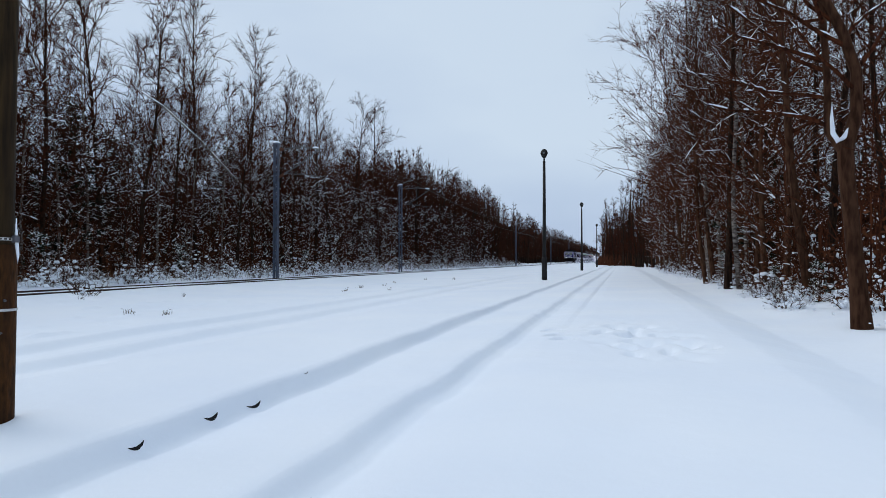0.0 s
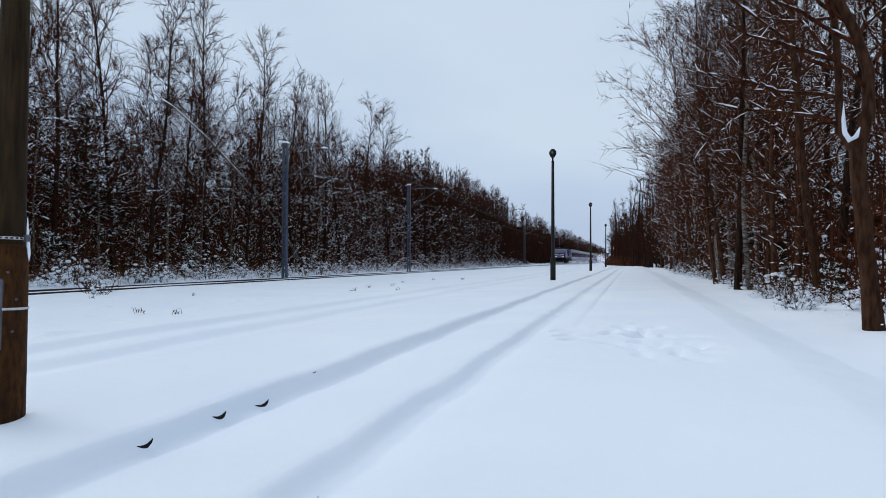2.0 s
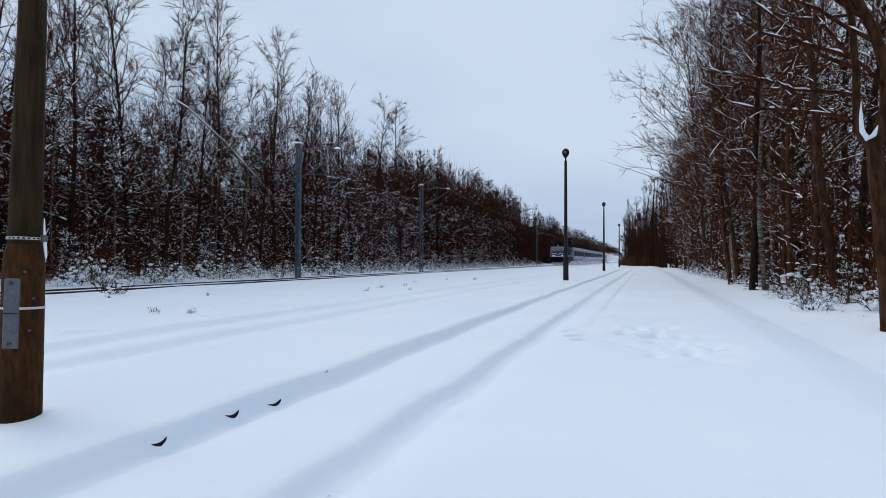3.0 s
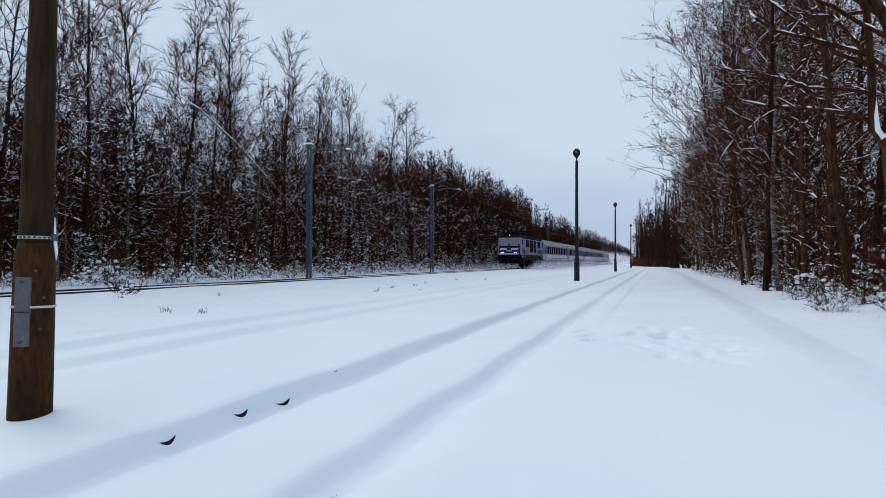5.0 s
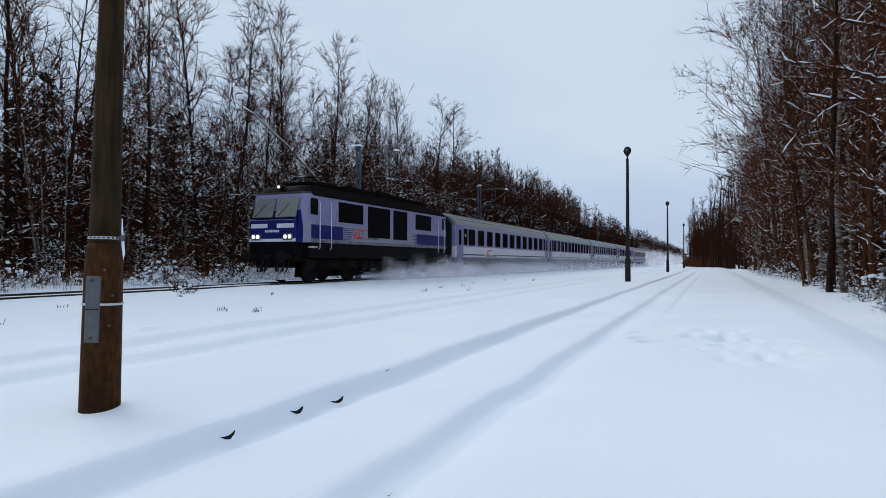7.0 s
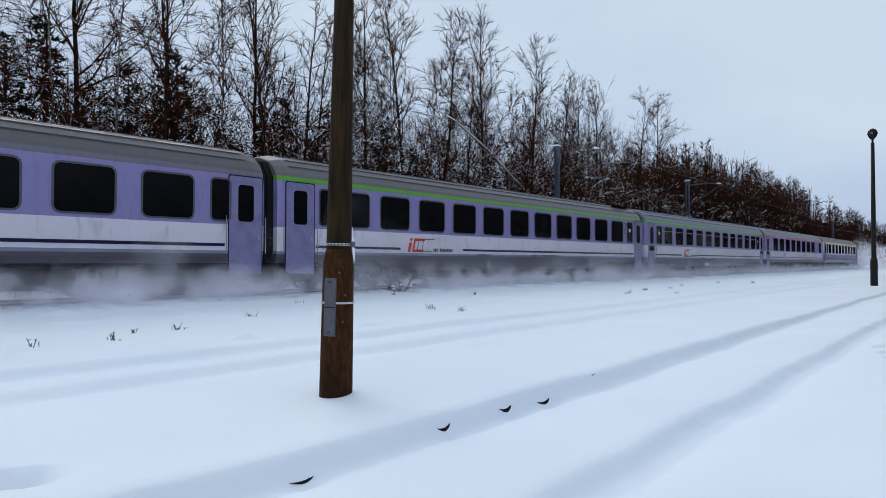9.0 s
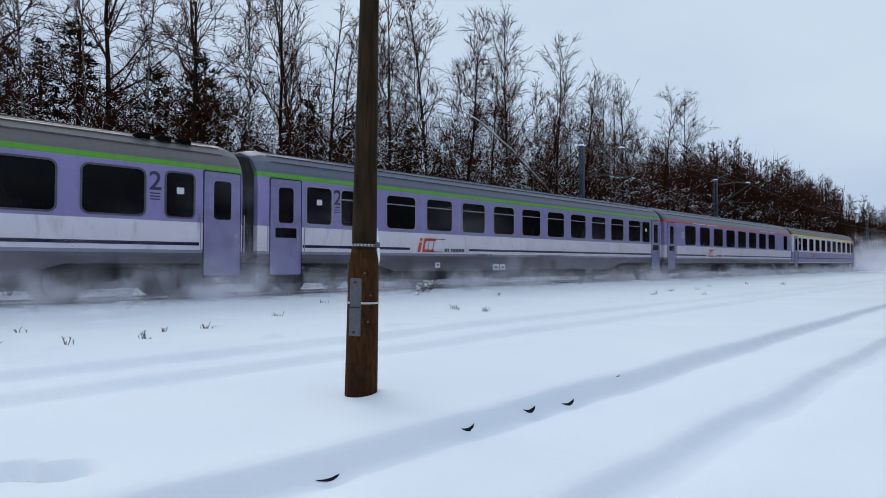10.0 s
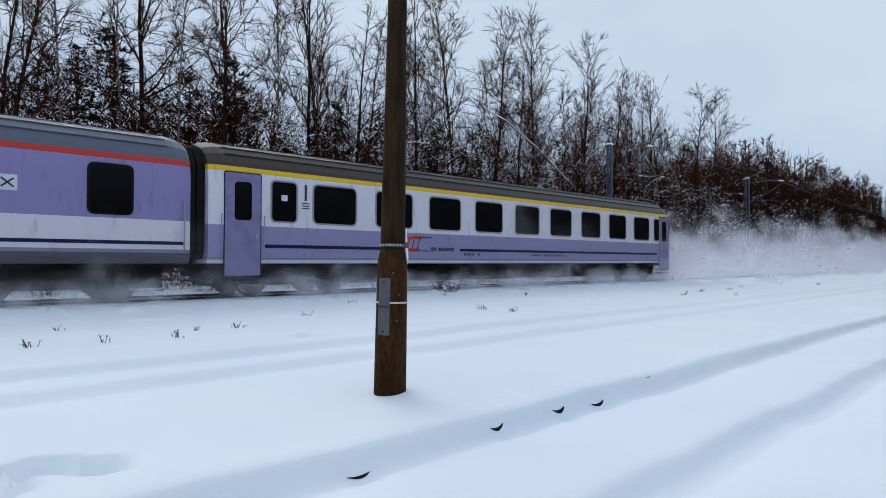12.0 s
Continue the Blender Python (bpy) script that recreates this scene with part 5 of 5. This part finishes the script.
def build_locomotive():
    base = thing("locomotive", "electric locomotive in blue, lilac and black with dark vents", "locomotive", "train")
    W, RAISE = 1.46, 0.24

    def section(y, w, low, top, roof_in=0.32):
        pts = [(w - 0.03, low), (w, low + 0.25), (w, 3.32), (w - 0.07, 3.46), (w - roof_in, top - 0.06), (w - roof_in - 0.25, top)]
        return [(x, y, z) for x, z in pts] + [(-x, y, z) for x, z in reversed(pts)]
    F0, F1 = 0.80, 15.94
    body = Shape()

    loops = []
    for y, w, top in ((F0, 1.16, 3.55), (F0 + 0.14, 1.24, 3.66), (F0 + 0.6, W, 3.78), (F0 + 1.5, W, 3.84), (8.37, W, 3.86), (F1 - 1.5, W, 3.84), (F1 - 0.6, W, 3.78), (F1 - 0.14, 1.24, 3.66), (F1, 1.16, 3.55)):
        loop = section(y, w, 1.42, top)
        e = y - F0 if y < 8 else F1 - y
        if e < 0.7:
            lean = []
            for x, yy, z in loop:
                k = max(0.0, (z - 2.30)) * 0.40 * (1 - e / 0.7)
                lean.append((x, yy + (k if y < 8 else -k), z))
            loop = lean
        loops.append(loop)
    body.loft(loops, True, True)
    paint = enamel("locomotive_paint", [(2.24, (0.255, 0.245, 0.31)), (3.40, (0.24, 0.218, 0.36)), (3.50, (0.05, 0.045, 0.05)), (5.0, (0.006, 0.0045, 0.004))], (0.014, 0.011, 0.012), 0.45, (1.08, 15.66), 0.05)
    part("body", body, paint, base, "lilac body with a sooty roof")
    cover, loops = Shape(), []
    for y, top in ((F0 + 0.75, 3.79), (F0 + 1.5, 3.84), (8.37, 3.86), (F1 - 1.5, 3.84), (F1 - 0.75, 3.79)):
        loop = [(W + 0.012, 3.36), (W + 0.014, 3.40), (W - 0.055, 3.475), (W - 0.31, top - 0.045), (W - 0.56, top + 0.014)]
        loops.append([(x, y, z) for x, z in loop] + [(-x, y, z) for x, z in reversed(loop)])
    cover.loft(loops, True, True)
    part("roof", cover, LOCO_ROOF, base, "sooty black roof")
    for side in (1, -1):
        for y0, y1 in ((F0 + 0.6, 3.75), (11.2, F1 - 0.6)):
            s = Shape()
            s.box(-0.003, 0.004, y0, y1, 1.58, 2.16)
            part("blue_band", s, LOCO_BLUE, base, "deep blue band").matrix_local = pose(side * W, 0, 0) if side > 0 else pose(-W - 0.001, 0, 0)
        for y0, d, far in ((3.75, 1, 0.85), (11.2, -1, 0.45)):      # the band thins out in lines
            for k in range(7):
                s = Shape()
                z = 1.59 + k * 0.083
                ln = far * (0.75 + 0.07 * k)
                s.box(-0.003, 0.004, min(y0, y0 + d * ln), max(y0, y0 + d * ln), z, z + 0.032)
                part("blue_line", s, LOCO_BLUE, base).matrix_local = pose(side * W, 0, 0) if side > 0 else pose(-W - 0.001, 0, 0)
        s = Shape()
        s.box(-0.003, 0.006, F0 + 0.6, F1 - 0.6, 1.42, 1.55)
        part("pale_line", s, LOCO_GREY, base).matrix_local = pose(side * W, 0, 0) if side > 0 else pose(-W - 0.003, 0, 0)
        for y0, y1, z0, z1 in ((3.40, 5.48, 2.36, 3.24), (5.92, 8.12, 1.78, 3.26), (8.47, 10.03, 1.76, 3.26), (11.05, 13.10, 2.40, 3.24)):
            v = part("vent", plate(y1 - y0, z1 - z0, 0.03, 0.012), GRILLE, base, "black louvred vent")
            v.matrix_local = pose(side * W, (y0 + y1) / 2, (z0 + z1) / 2, 0, 0, 0 if side > 0 else 180)
            z = -(z1 - z0) / 2 + 0.06
            while z < (z1 - z0) / 2 - 0.05:
                f = Shape()
                f.box(0.012, 0.026, -(y1 - y0) / 2 + 0.04, (y1 - y0) / 2 - 0.04, z, z + 0.022)
                part("louvre", f, GRILLE, v)
                z += 0.12
        for y in (1.52, F1 - 0.90):
            wd = part("window", plate(0.50, 0.66, 0.06, 0.01), DARK_GLASS, base, "dark cab side window")
            wd.matrix_local = pose(side * W, y + (0.08 if y < 8 else -0.08), 2.90, 0, 0, 0 if side > 0 else 180)
            part("frame", plate(0.54, 0.70, 0.08, 0.006), LOCO_GREY, wd)
        for y in (2.32, 14.42):
            d = part("door", plate(0.70, 1.86, 0.03, 0.008), DOOR_LILAC, base, "lilac cab door")
            d.matrix_local = pose(side * (W - 0.003), y, 2.37, 0, 0, 0 if side > 0 else 180)
            s = Shape()
            s.box(0.006, 0.011, -0.34, 0.34, -0.79, -0.21)
            part("blue_band", s, LOCO_BLUE, d)
            for dy in (-0.42, 0.42):
                h = Shape()
                h.tube([(0.03, dy, 0.78), (0.09, dy, 0.72), (0.09, dy, -1.15), (0.03, dy, -1.22)], [0.017] * 4, 6)
                part("handrail", h, PALE_PAINT, d, "white handrail")
        emblem(base, side, 4.88 if side > 0 else 11.86, 1.68, 0.85, W + 0.004)
    # faces of both cabs
    for y, d in ((F0, 1), (F1, -1)):
        s = Shape()
        s.bevel_box(-1.155, 1.155, -0.02, 0.06, 1.58, 2.34, 0.02)
        f = part("front_band", s, LOCO_BLUE, base, "deep blue nose band")
        f.matrix_local = pose(0, y - d * 0.012, 0, 0, 0, 0 if d > 0 else 180)
        for x in (-0.58, 0.58):
            p = Shape()
            p.loft([[(x + a, dy, zz) for a, zz in ((-0.51, 0.0), (0.51, 0.0), (0.47, 0.86), (-0.47, 0.86))] for dy in (0.03, -0.03)], False, True)
            ob = part("windscreen", p, WINDSHIELD, base, "pale reflecting windscreen")
            ob.matrix_local = pose(0, y, 2.44, 0, 0, 0 if d > 0 else 180) @ pose(0, 0.055, 0, -21.8, 0, 0)
            w = Shape()
            w.tube([(x - 0.35, -0.05, 0.02), (x + 0.05, -0.06, 0.55)], [0.012, 0.010], 5)
            part("wiper", w, RUBBER, ob)
        for x in (-0.66, 0.66):
            s = Shape()
            s.box(x - 0.42, x + 0.42, -0.035, -0.02, 2.00, 2.17)
            part("nose_stripe", s, PALE_PAINT, f, "white nose stripe")
        for x in (-0.80, 0.80):
            s = Shape()
            s.bevel_box(x - 0.24, x + 0.24, -0.07, 0.0, 1.50, 1.78, 0.03)
            hl = part("headlight", s, FRAME_GREY, f, "twin headlight in a grey case")
            for dx in (-0.11, 0.11):
                g = Shape()
                g.disc((x + dx, -0.08, 1.64), "y", 0.085, 0.03, 12)
                part("lens", g, HEADLAMP, hl)
        s = Shape()
        for k in range(7):
            s.box(-0.36 + k * 0.105, -0.29 + k * 0.105, -0.03, -0.02, 1.82, 1.92)
        part("number_bars", s, PALE_PAINT, f, "row of pale bars")
        s = Shape()
        s.box(-1.165, 1.165, -0.05, -0.02, 1.44, 1.56)
        part("pale_line", s, PALE_PAINT, f)
        top = Shape()
        top.disc((0, 0.55, 3.72), "y", 0.12, 0.34, 14)
        lamp = part("headlight", top, LOCO_BLACK, f, "round top headlight in a black case")
        top = Shape()
        top.disc((0, 0.372, 3.72), "y", 0.065, 0.03, 12)
        part("lens", top, HEADLAMP, lamp)
        # buffer beam, buffers, hook, hoses and plough
        bb = Shape()
        bb.bevel_box(-1.17, 1.17, -0.06, 0.5, 0.86, 1.42 + RAISE, 0.04)
        beam = part("buffer_beam", bb, LOCO_BLACK, base, "black buffer beam")
        beam.matrix_local = pose(0, y, 0, 0, 0, 0 if d > 0 else 180)
        for x in (-0.875, 0.875):
            b = Shape()
            b.disc((x, -0.59, 1.06), "y", 0.25, 0.05, 16)
            b.tube([(x, -0.57, 1.06), (x, -0.05, 1.06)], [0.10, 0.13], 12)
            part("buffer", b, UNDER, beam)
            h = Shape()
            h.tube([(x * 0.45, -0.08, 0.95), (x * 0.5, -0.22, 0.70), (x * 0.42, -0.24, 0.48), (x * 0.30, -0.14, 0.55), (x * 0.28, -0.1, 0.75)], [0.028] * 5, 7)
            part("brake_hose", h, RUBBER, beam)
            for off in (0.12, 0.36):
                h = Shape()
                h.tube([(x * 0.6 + off, -0.06, 0.92), (x * 0.6 + off + 0.05, -0.2, 0.66), (x * 0.6 + off - 0.05, -0.24, 0.44), (x * 0.6 + off - 0.2, -0.22, 0.46), (x * 0.6 + off - 0.2, -0.12, 0.72)], [0.026] * 5, 6)
                part("brake_hose", h, RUBBER, beam)
        h = Shape()
        h.bevel_box(-0.07, 0.07, -0.42, -0.05, 0.98, 1.14, 0.03)
        part("coupling_hook", h, UNDER, beam)
        p = Shape()
        p.loft([[(-1.16, a, 0.14), (1.16, a, 0.14), (1.10, a + 0.16, 0.62), (-1.10, a + 0.16, 0.62)] for a in (-0.18, -0.12)], True, True)
        part("rail_guard", p, CAKED, beam, "rail guard caked with snow")
    # frame and running gear
    s = Shape()
    s.bevel_box(-1.44, 1.44, F0 + 0.5, F1 - 0.5, 1.02 - RAISE, 1.415, 0.03)
    part("frame", s, LOCO_BLACK, base, "black main frame")
    s = Shape()
    for k in range(8):
        s.box(1.441, 1.444, 1.25 + k * 0.08, 1.30 + k * 0.08, 1.19, 1.27)
    part("number_bars", s, PALE_PAINT, base, "row of pale bars")
    for y in (3.8, 12.9):
        bogie(base, y, 3.05, 0.625)
        s = Shape()
        for sx in (-1, 1):
            s.bevel_box(sx * 1.14 - 0.09, sx * 1.14 + 0.09, y - 2.2, y + 2.2, 0.62, 0.98, 0.05)
        part("bogie_cover", s, UNDER, base)
    # added filler box that blocks daylight between the locomotive's wheels
    s = Shape()
    s.box(-0.6, 0.6, 1.0, F1 - 0.4, 0.22, 1.04)
    part("underframe", s, UNDER, base)
    for side in (1, -1):
        for y in (2.32, 14.42):
            for z in (0.42, 0.72, 0.98):
                s = Shape()
                s.bevel_box(side * 1.36 - 0.10, side * 1.36 + 0.06, y - 0.26, y + 0.26, z, z + 0.04, 0.008)
                part("step", s, UNDER, base)
        for y in (1.55, 6.0, 10.6, 15.2):
            s = Shape()
            s.bevel_box(side * 1.22 - 0.12, side * 1.22 + 0.12, y - 0.24, y + 0.24, 0.50, 1.02, 0.05)
            part("sand_box", s, UNDER, base)
    for y0, y1 in ((6.3, 8.0), (8.2, 10.4)):
        s = Shape()
        s.bevel_box(-1.3, 1.3, y0, y1, 0.38, 1.0, 0.06)
        part("equipment_box", s, UNDER, base)
    # roof gear
    for y0, y1, w, h in ((2.4, 4.3, 0.9, 0.34), (4.6, 7.4, 1.1, 0.36), (7.7, 10.5, 1.1, 0.38), (10.8, 13.6, 0.95, 0.34)):
        s = Shape()
        s.bevel_box(-w, w, y0, y1, 3.80, 3.86 + h, 0.05)
        part("roof_hatch", s, LOCO_ROOF, base)
    for yb, up in ((3.4, False), (13.3, True)):
        s = Shape()
        d = 1 if yb < 8 else -1
        zt = 5.33 if up else 4.42
        knee = (yb + d * (-0.6 if up else 1.1), 4.6 if up else 4.2)
        for x in (-0.35, 0.35):
            s.tube([(x, yb, 4.25), (x * 0.8, knee[0], knee[1]), (x * 0.9, yb + d * (0.6 if up else -0.4), zt)], [0.035, 0.03, 0.025], 6)
        s.tube([(-0.85, yb + d * (0.6 if up else -0.4), zt - 0.12), (-0.6, yb + d * (0.6 if up else -0.4), zt + 0.03), (0.6, yb + d * (0.6 if up else -0.4), zt + 0.03), (0.85, yb + d * (0.6 if up else -0.4), zt - 0.12)], [0.03] * 4, 6)
        s.bevel_box(-0.6, 0.6, yb - 0.6, yb + 0.6, 4.12, 4.24, 0.03)
        part("pantograph", s, LOCO_ROOF, base, "raised pantograph" if up else "lowered pantograph")
        for x in (-0.5, 0.5):
            q = Shape()
            for k in range(4):
                q.tube([(x, yb + 0.45, 4.0 + 0.04 * k), (x, yb + 0.45, 4.025 + 0.04 * k)], [0.08, 0.05], 8)
            part("insulator", q, CERAMIC, base)
    low = ("bogie", "bogie_cover", "underframe", "sand_box", "step", "equipment_box", "buffer_beam")
    roof_gear = ("roof_hatch", "pantograph", "insulator")
    for ob in base.children:
        kind = ob.name.split(".")[0]
        if kind not in low:
            ob.location.z += RAISE / 2 if kind in roof_gear else RAISE
    return base


LOCO = build_locomotive()
COACHES = build_coaches()
COACH_AT = (16.74, 41.24, 65.74, 90.74, 115.74, 140.24)      # front of each coach, and the train's end, behind the locomotive's buffers


# ---- snow powder whirled up by the train ----
def powder_material(name, dense):
    """Soft tufts: dense in the middle of each, gone at its rim."""
    m, tree, bsdf = blank(name)
    m.node_tree.nodes.remove(bsdf)
    out = tree.nodes["Material Output"]
    uv = tree.nodes.new("ShaderNodeTexCoord")
    sub = node(tree, "ShaderNodeVectorMath")
    sub.operation = "DISTANCE"
    sub.inputs[1].default_value = (0.5, 0.5, 0.0)
    tree.links.new(uv.outputs["UV"], sub.inputs[0])
    rim = tree.nodes.new("ShaderNodeMapRange")
    rim.interpolation_type = "SMOOTHSTEP"
    rim.inputs[1].default_value, rim.inputs[2].default_value, rim.inputs[3].default_value, rim.inputs[4].default_value = 0.0, 0.5, dense, 0.0
    tree.links.new(sub.outputs["Value"], rim.inputs[0])
    cloud = ramped(tree, noise_at(tree, 1.6, 4), 0.30, 0.62)
    mul = node(tree, "ShaderNodeMath")
    mul.operation = "MULTIPLY"
    tree.links.new(rim.outputs[0], mul.inputs[0])
    tree.links.new(cloud, mul.inputs[1])
    clear = tree.nodes.new("ShaderNodeBsdfTransparent")
    body = tree.nodes.new("ShaderNodeBsdfDiffuse")
    body.inputs[0].default_value = (0.83, 0.815, 0.875, 1)
    back = tree.nodes.new("ShaderNodeBsdfTranslucent")
    back.inputs[0].default_value = (0.83, 0.815, 0.875, 1)
    both, mix = tree.nodes.new("ShaderNodeMixShader"), tree.nodes.new("ShaderNodeMixShader")
    tree.links.new(body.outputs[0], both.inputs[1])
    tree.links.new(back.outputs[0], both.inputs[2])
    tree.links.new(mul.outputs[0], mix.inputs[0])
    tree.links.new(clear.outputs[0], mix.inputs[1])
    tree.links.new(both.outputs[0], mix.inputs[2])
    tree.links.new(mix.outputs[0], out.inputs[0])
    return m


POWDER = powder_material("snow_powder", 0.29)
HAZE = powder_material("thin_snow_haze", 0.07)
scene.cycles.transparent_max_bounces = 96


def powder_cloud(label, count, place, seed, material=POWDER):
    """Loose powder as soft tufts at random turns; place(rng) gives a tuft's middle and size."""
    rng = random.Random(seed)
    s = Shape()
    for _ in range(count):
        (x, y, z), size = place(rng)
        n = Vector((rng.gauss(0.5, 0.6), rng.gauss(-0.5, 0.6), rng.gauss(0, 0.4))).normalized()
        a = n.cross(Vector((0, 0, 1))).normalized()
        b = n.cross(a)
        a, b, c = a * size * rng.uniform(0.9, 1.7), b * size * rng.uniform(0.7, 1.0), Vector((x, y, z))
        s.add([tuple(c - a - b), tuple(c + a - b), tuple(c + a + b), tuple(c - a + b)], [(0, 1, 2, 3)])
    me = s.mesh("snow_powder", material)
    layer = me.uv_layers.new(name="UVMap")
    layer.data.foreach_set("uv", [0.0, 0.0, 1.0, 0.0, 1.0, 1.0, 0.0, 1.0] * count)
    ob = new("snow_powder", me)
    ob.visible_shadow = False
    return tagged(ob, label, "snow powder", "snow powder along the train", "stuff")


def build_powder():
    made = []

    def beside(length, strength, rise):
        def place(rng):
            u = rng.random()
            z = abs(rng.gauss(0, rise)) + 0.05
            return (rng.uniform(1.1, 2.3) - (0.4 if rng.random() < 0.3 else 0), length * u, z), rng.uniform(0.35, 0.75) * (0.75 + 0.4 * strength)
        return place
    first = lambda rng: ((rng.uniform(0.9, 2.1), 6.0 + 10.7 * rng.random() ** 0.6, abs(rng.gauss(0, 0.34)) + 0.05), rng.uniform(0.32, 0.7))
    made.append((powder_cloud("snow powder whirling along the locomotive's wheels", 400, first, 1), 0.0))
    for k in range(5):
        made.append((powder_cloud("snow powder whirling along the coach's wheels", (700, 430, 240, 190, 200)[k], beside(24.5, 0.9 if k == 0 else 0.6, (0.36, 0.30, 0.28, 0.25, 0.27)[k]), 10 + k), COACH_AT[k]))

    def haze(rng):
        return (rng.uniform(-0.5, 2.6), 24.5 * rng.random(), abs(rng.gauss(0, 0.95)) + 0.2), rng.uniform(1.0, 1.9)
    for k in range(1, 5):
        made.append((powder_cloud("thin haze of snow powder along the coaches", (0, 150, 90, 40, 30)[k], haze, 60 + k, HAZE), COACH_AT[k]))

    def wake(rng):
        u = rng.random() ** 1.3
        y = 62 * u if rng.random() < 0.6 else 40 + 230 * rng.random() ** 1.3
        z = abs(rng.gauss(0, 0.8 + 0.7 * min(1, y / 12))) + 0.05
        return (rng.gauss(0, 1.5 + 1.2 * u), y - 0.6, z), rng.uniform(0.6, 1.5) * (1 if y < 50 else 1.9)
    made.append((powder_cloud("snow powder hanging in the air behind the train", 2600, wake, 40), COACH_AT[5]))
    return made


CLOUDS = build_powder()


# ---- small plants on the open snow ----
def build_snow_plants():
    rng = random.Random(3)
    spots = [(-12.3, 15.2), (-8.6, 10.2), (-10.7, 6.3), (-11.0, 2.2), (-9.2, 1.5), (-9.0, 2.3), (-8.9, 3.2), (-9.6, 3.75), (-9.5, 4.4), (-12.9, 9.0), (-14.0, 13.4), (-9.3, 9.9),
             (-9.4, 19.9), (-9.9, 22.4), (-10.4, 32.3), (-8.7, 32.1), (-9.2, 19.5), (-9.9, 22.6), (-7.7, 19.9), (-9.1, 9.7), (-8.5, 10.0), (-13.6, 12.9), (-10.2, 27.0), (-9.7, 24.5)]
    for x, y in spots:
        s = Shape()
        for _ in range(rng.randint(5, 9)):
            h = rng.uniform(0.04, 0.15)
            a = rng.uniform(0, 6.28)
            p = Vector((rng.gauss(0, 0.05), rng.gauss(0, 0.05), -0.03))
            q = p + Vector((math.cos(a) * 0.4 * h, math.sin(a) * 0.4 * h, h))
            s.tube([p, q], [0.006, 0.003], 4)
            for _ in range(2):
                c = p.lerp(q, rng.uniform(0.4, 1.0))
                s.tube([c, c + Vector((rng.gauss(0, 0.03), rng.gauss(0, 0.03), rng.uniform(0.01, 0.04)))], [0.005, 0], 3)
        ob = part("weed", s, GRASS_DARK)
        ob.matrix_world = pose(x, y, ground_z(x, y))
        tagged(ob, "dry brown weed stalks poking through the snow", "weed", "weeds on the snow", "stuff")


def track_bush():
    rng = random.Random(19)
    ob = bush(rng, "small bare brown bush in the snow by the track", 0.5, 18, LEAF_STEM, clumps=0.4)
    ob.matrix_world = pose(-14.5, 13.9, ground_z(-14.5, 13.9))


LEAF_STEM = snowy("brown_stems", (0.030, 0.014, 0.008), (0.07, 0.034, 0.02), cover=1.1)
track_bush()
GRASS_DARK = snowy("dark_weed", (0.045, 0.028, 0.02), (0.09, 0.06, 0.04), cover=0.8)
build_snow_plants()


def motions():
    """The train comes down the track at about 25.75 m/s; its powder goes with it."""
    slips = [(0.0, -1.0), (4.0, -1.3), (5.0, -1.5), (6.0, -1.0), (6.5, -0.7), (7.0, -0.6), (7.5, -0.35), (8.5, -0.3), (9.5, -0.3), (10.0, -0.47), (10.5, 0.45), (11.0, -0.76), (11.5, -0.77), (12.0, -1.12)]
    times = [0.5 * k for k in range(25)]
    front = {t: 33.0 - 25.75 * (t - 6.5) + float(np.interp(t, [s[0] for s in slips], [s[1] for s in slips])) for t in times}
    offsets = [(LOCO, 0.0)] + list(zip(COACHES, COACH_AT))
    for ob, back in offsets:
        walk(ob, [(t, pose(TRACK_X, front[t] + back, RAIL_Z)) for t in times])
    for ob, back in CLOUDS:
        walk(ob, [(t, pose(TRACK_X, front[t] + back, 0.0)) for t in times])


motions()
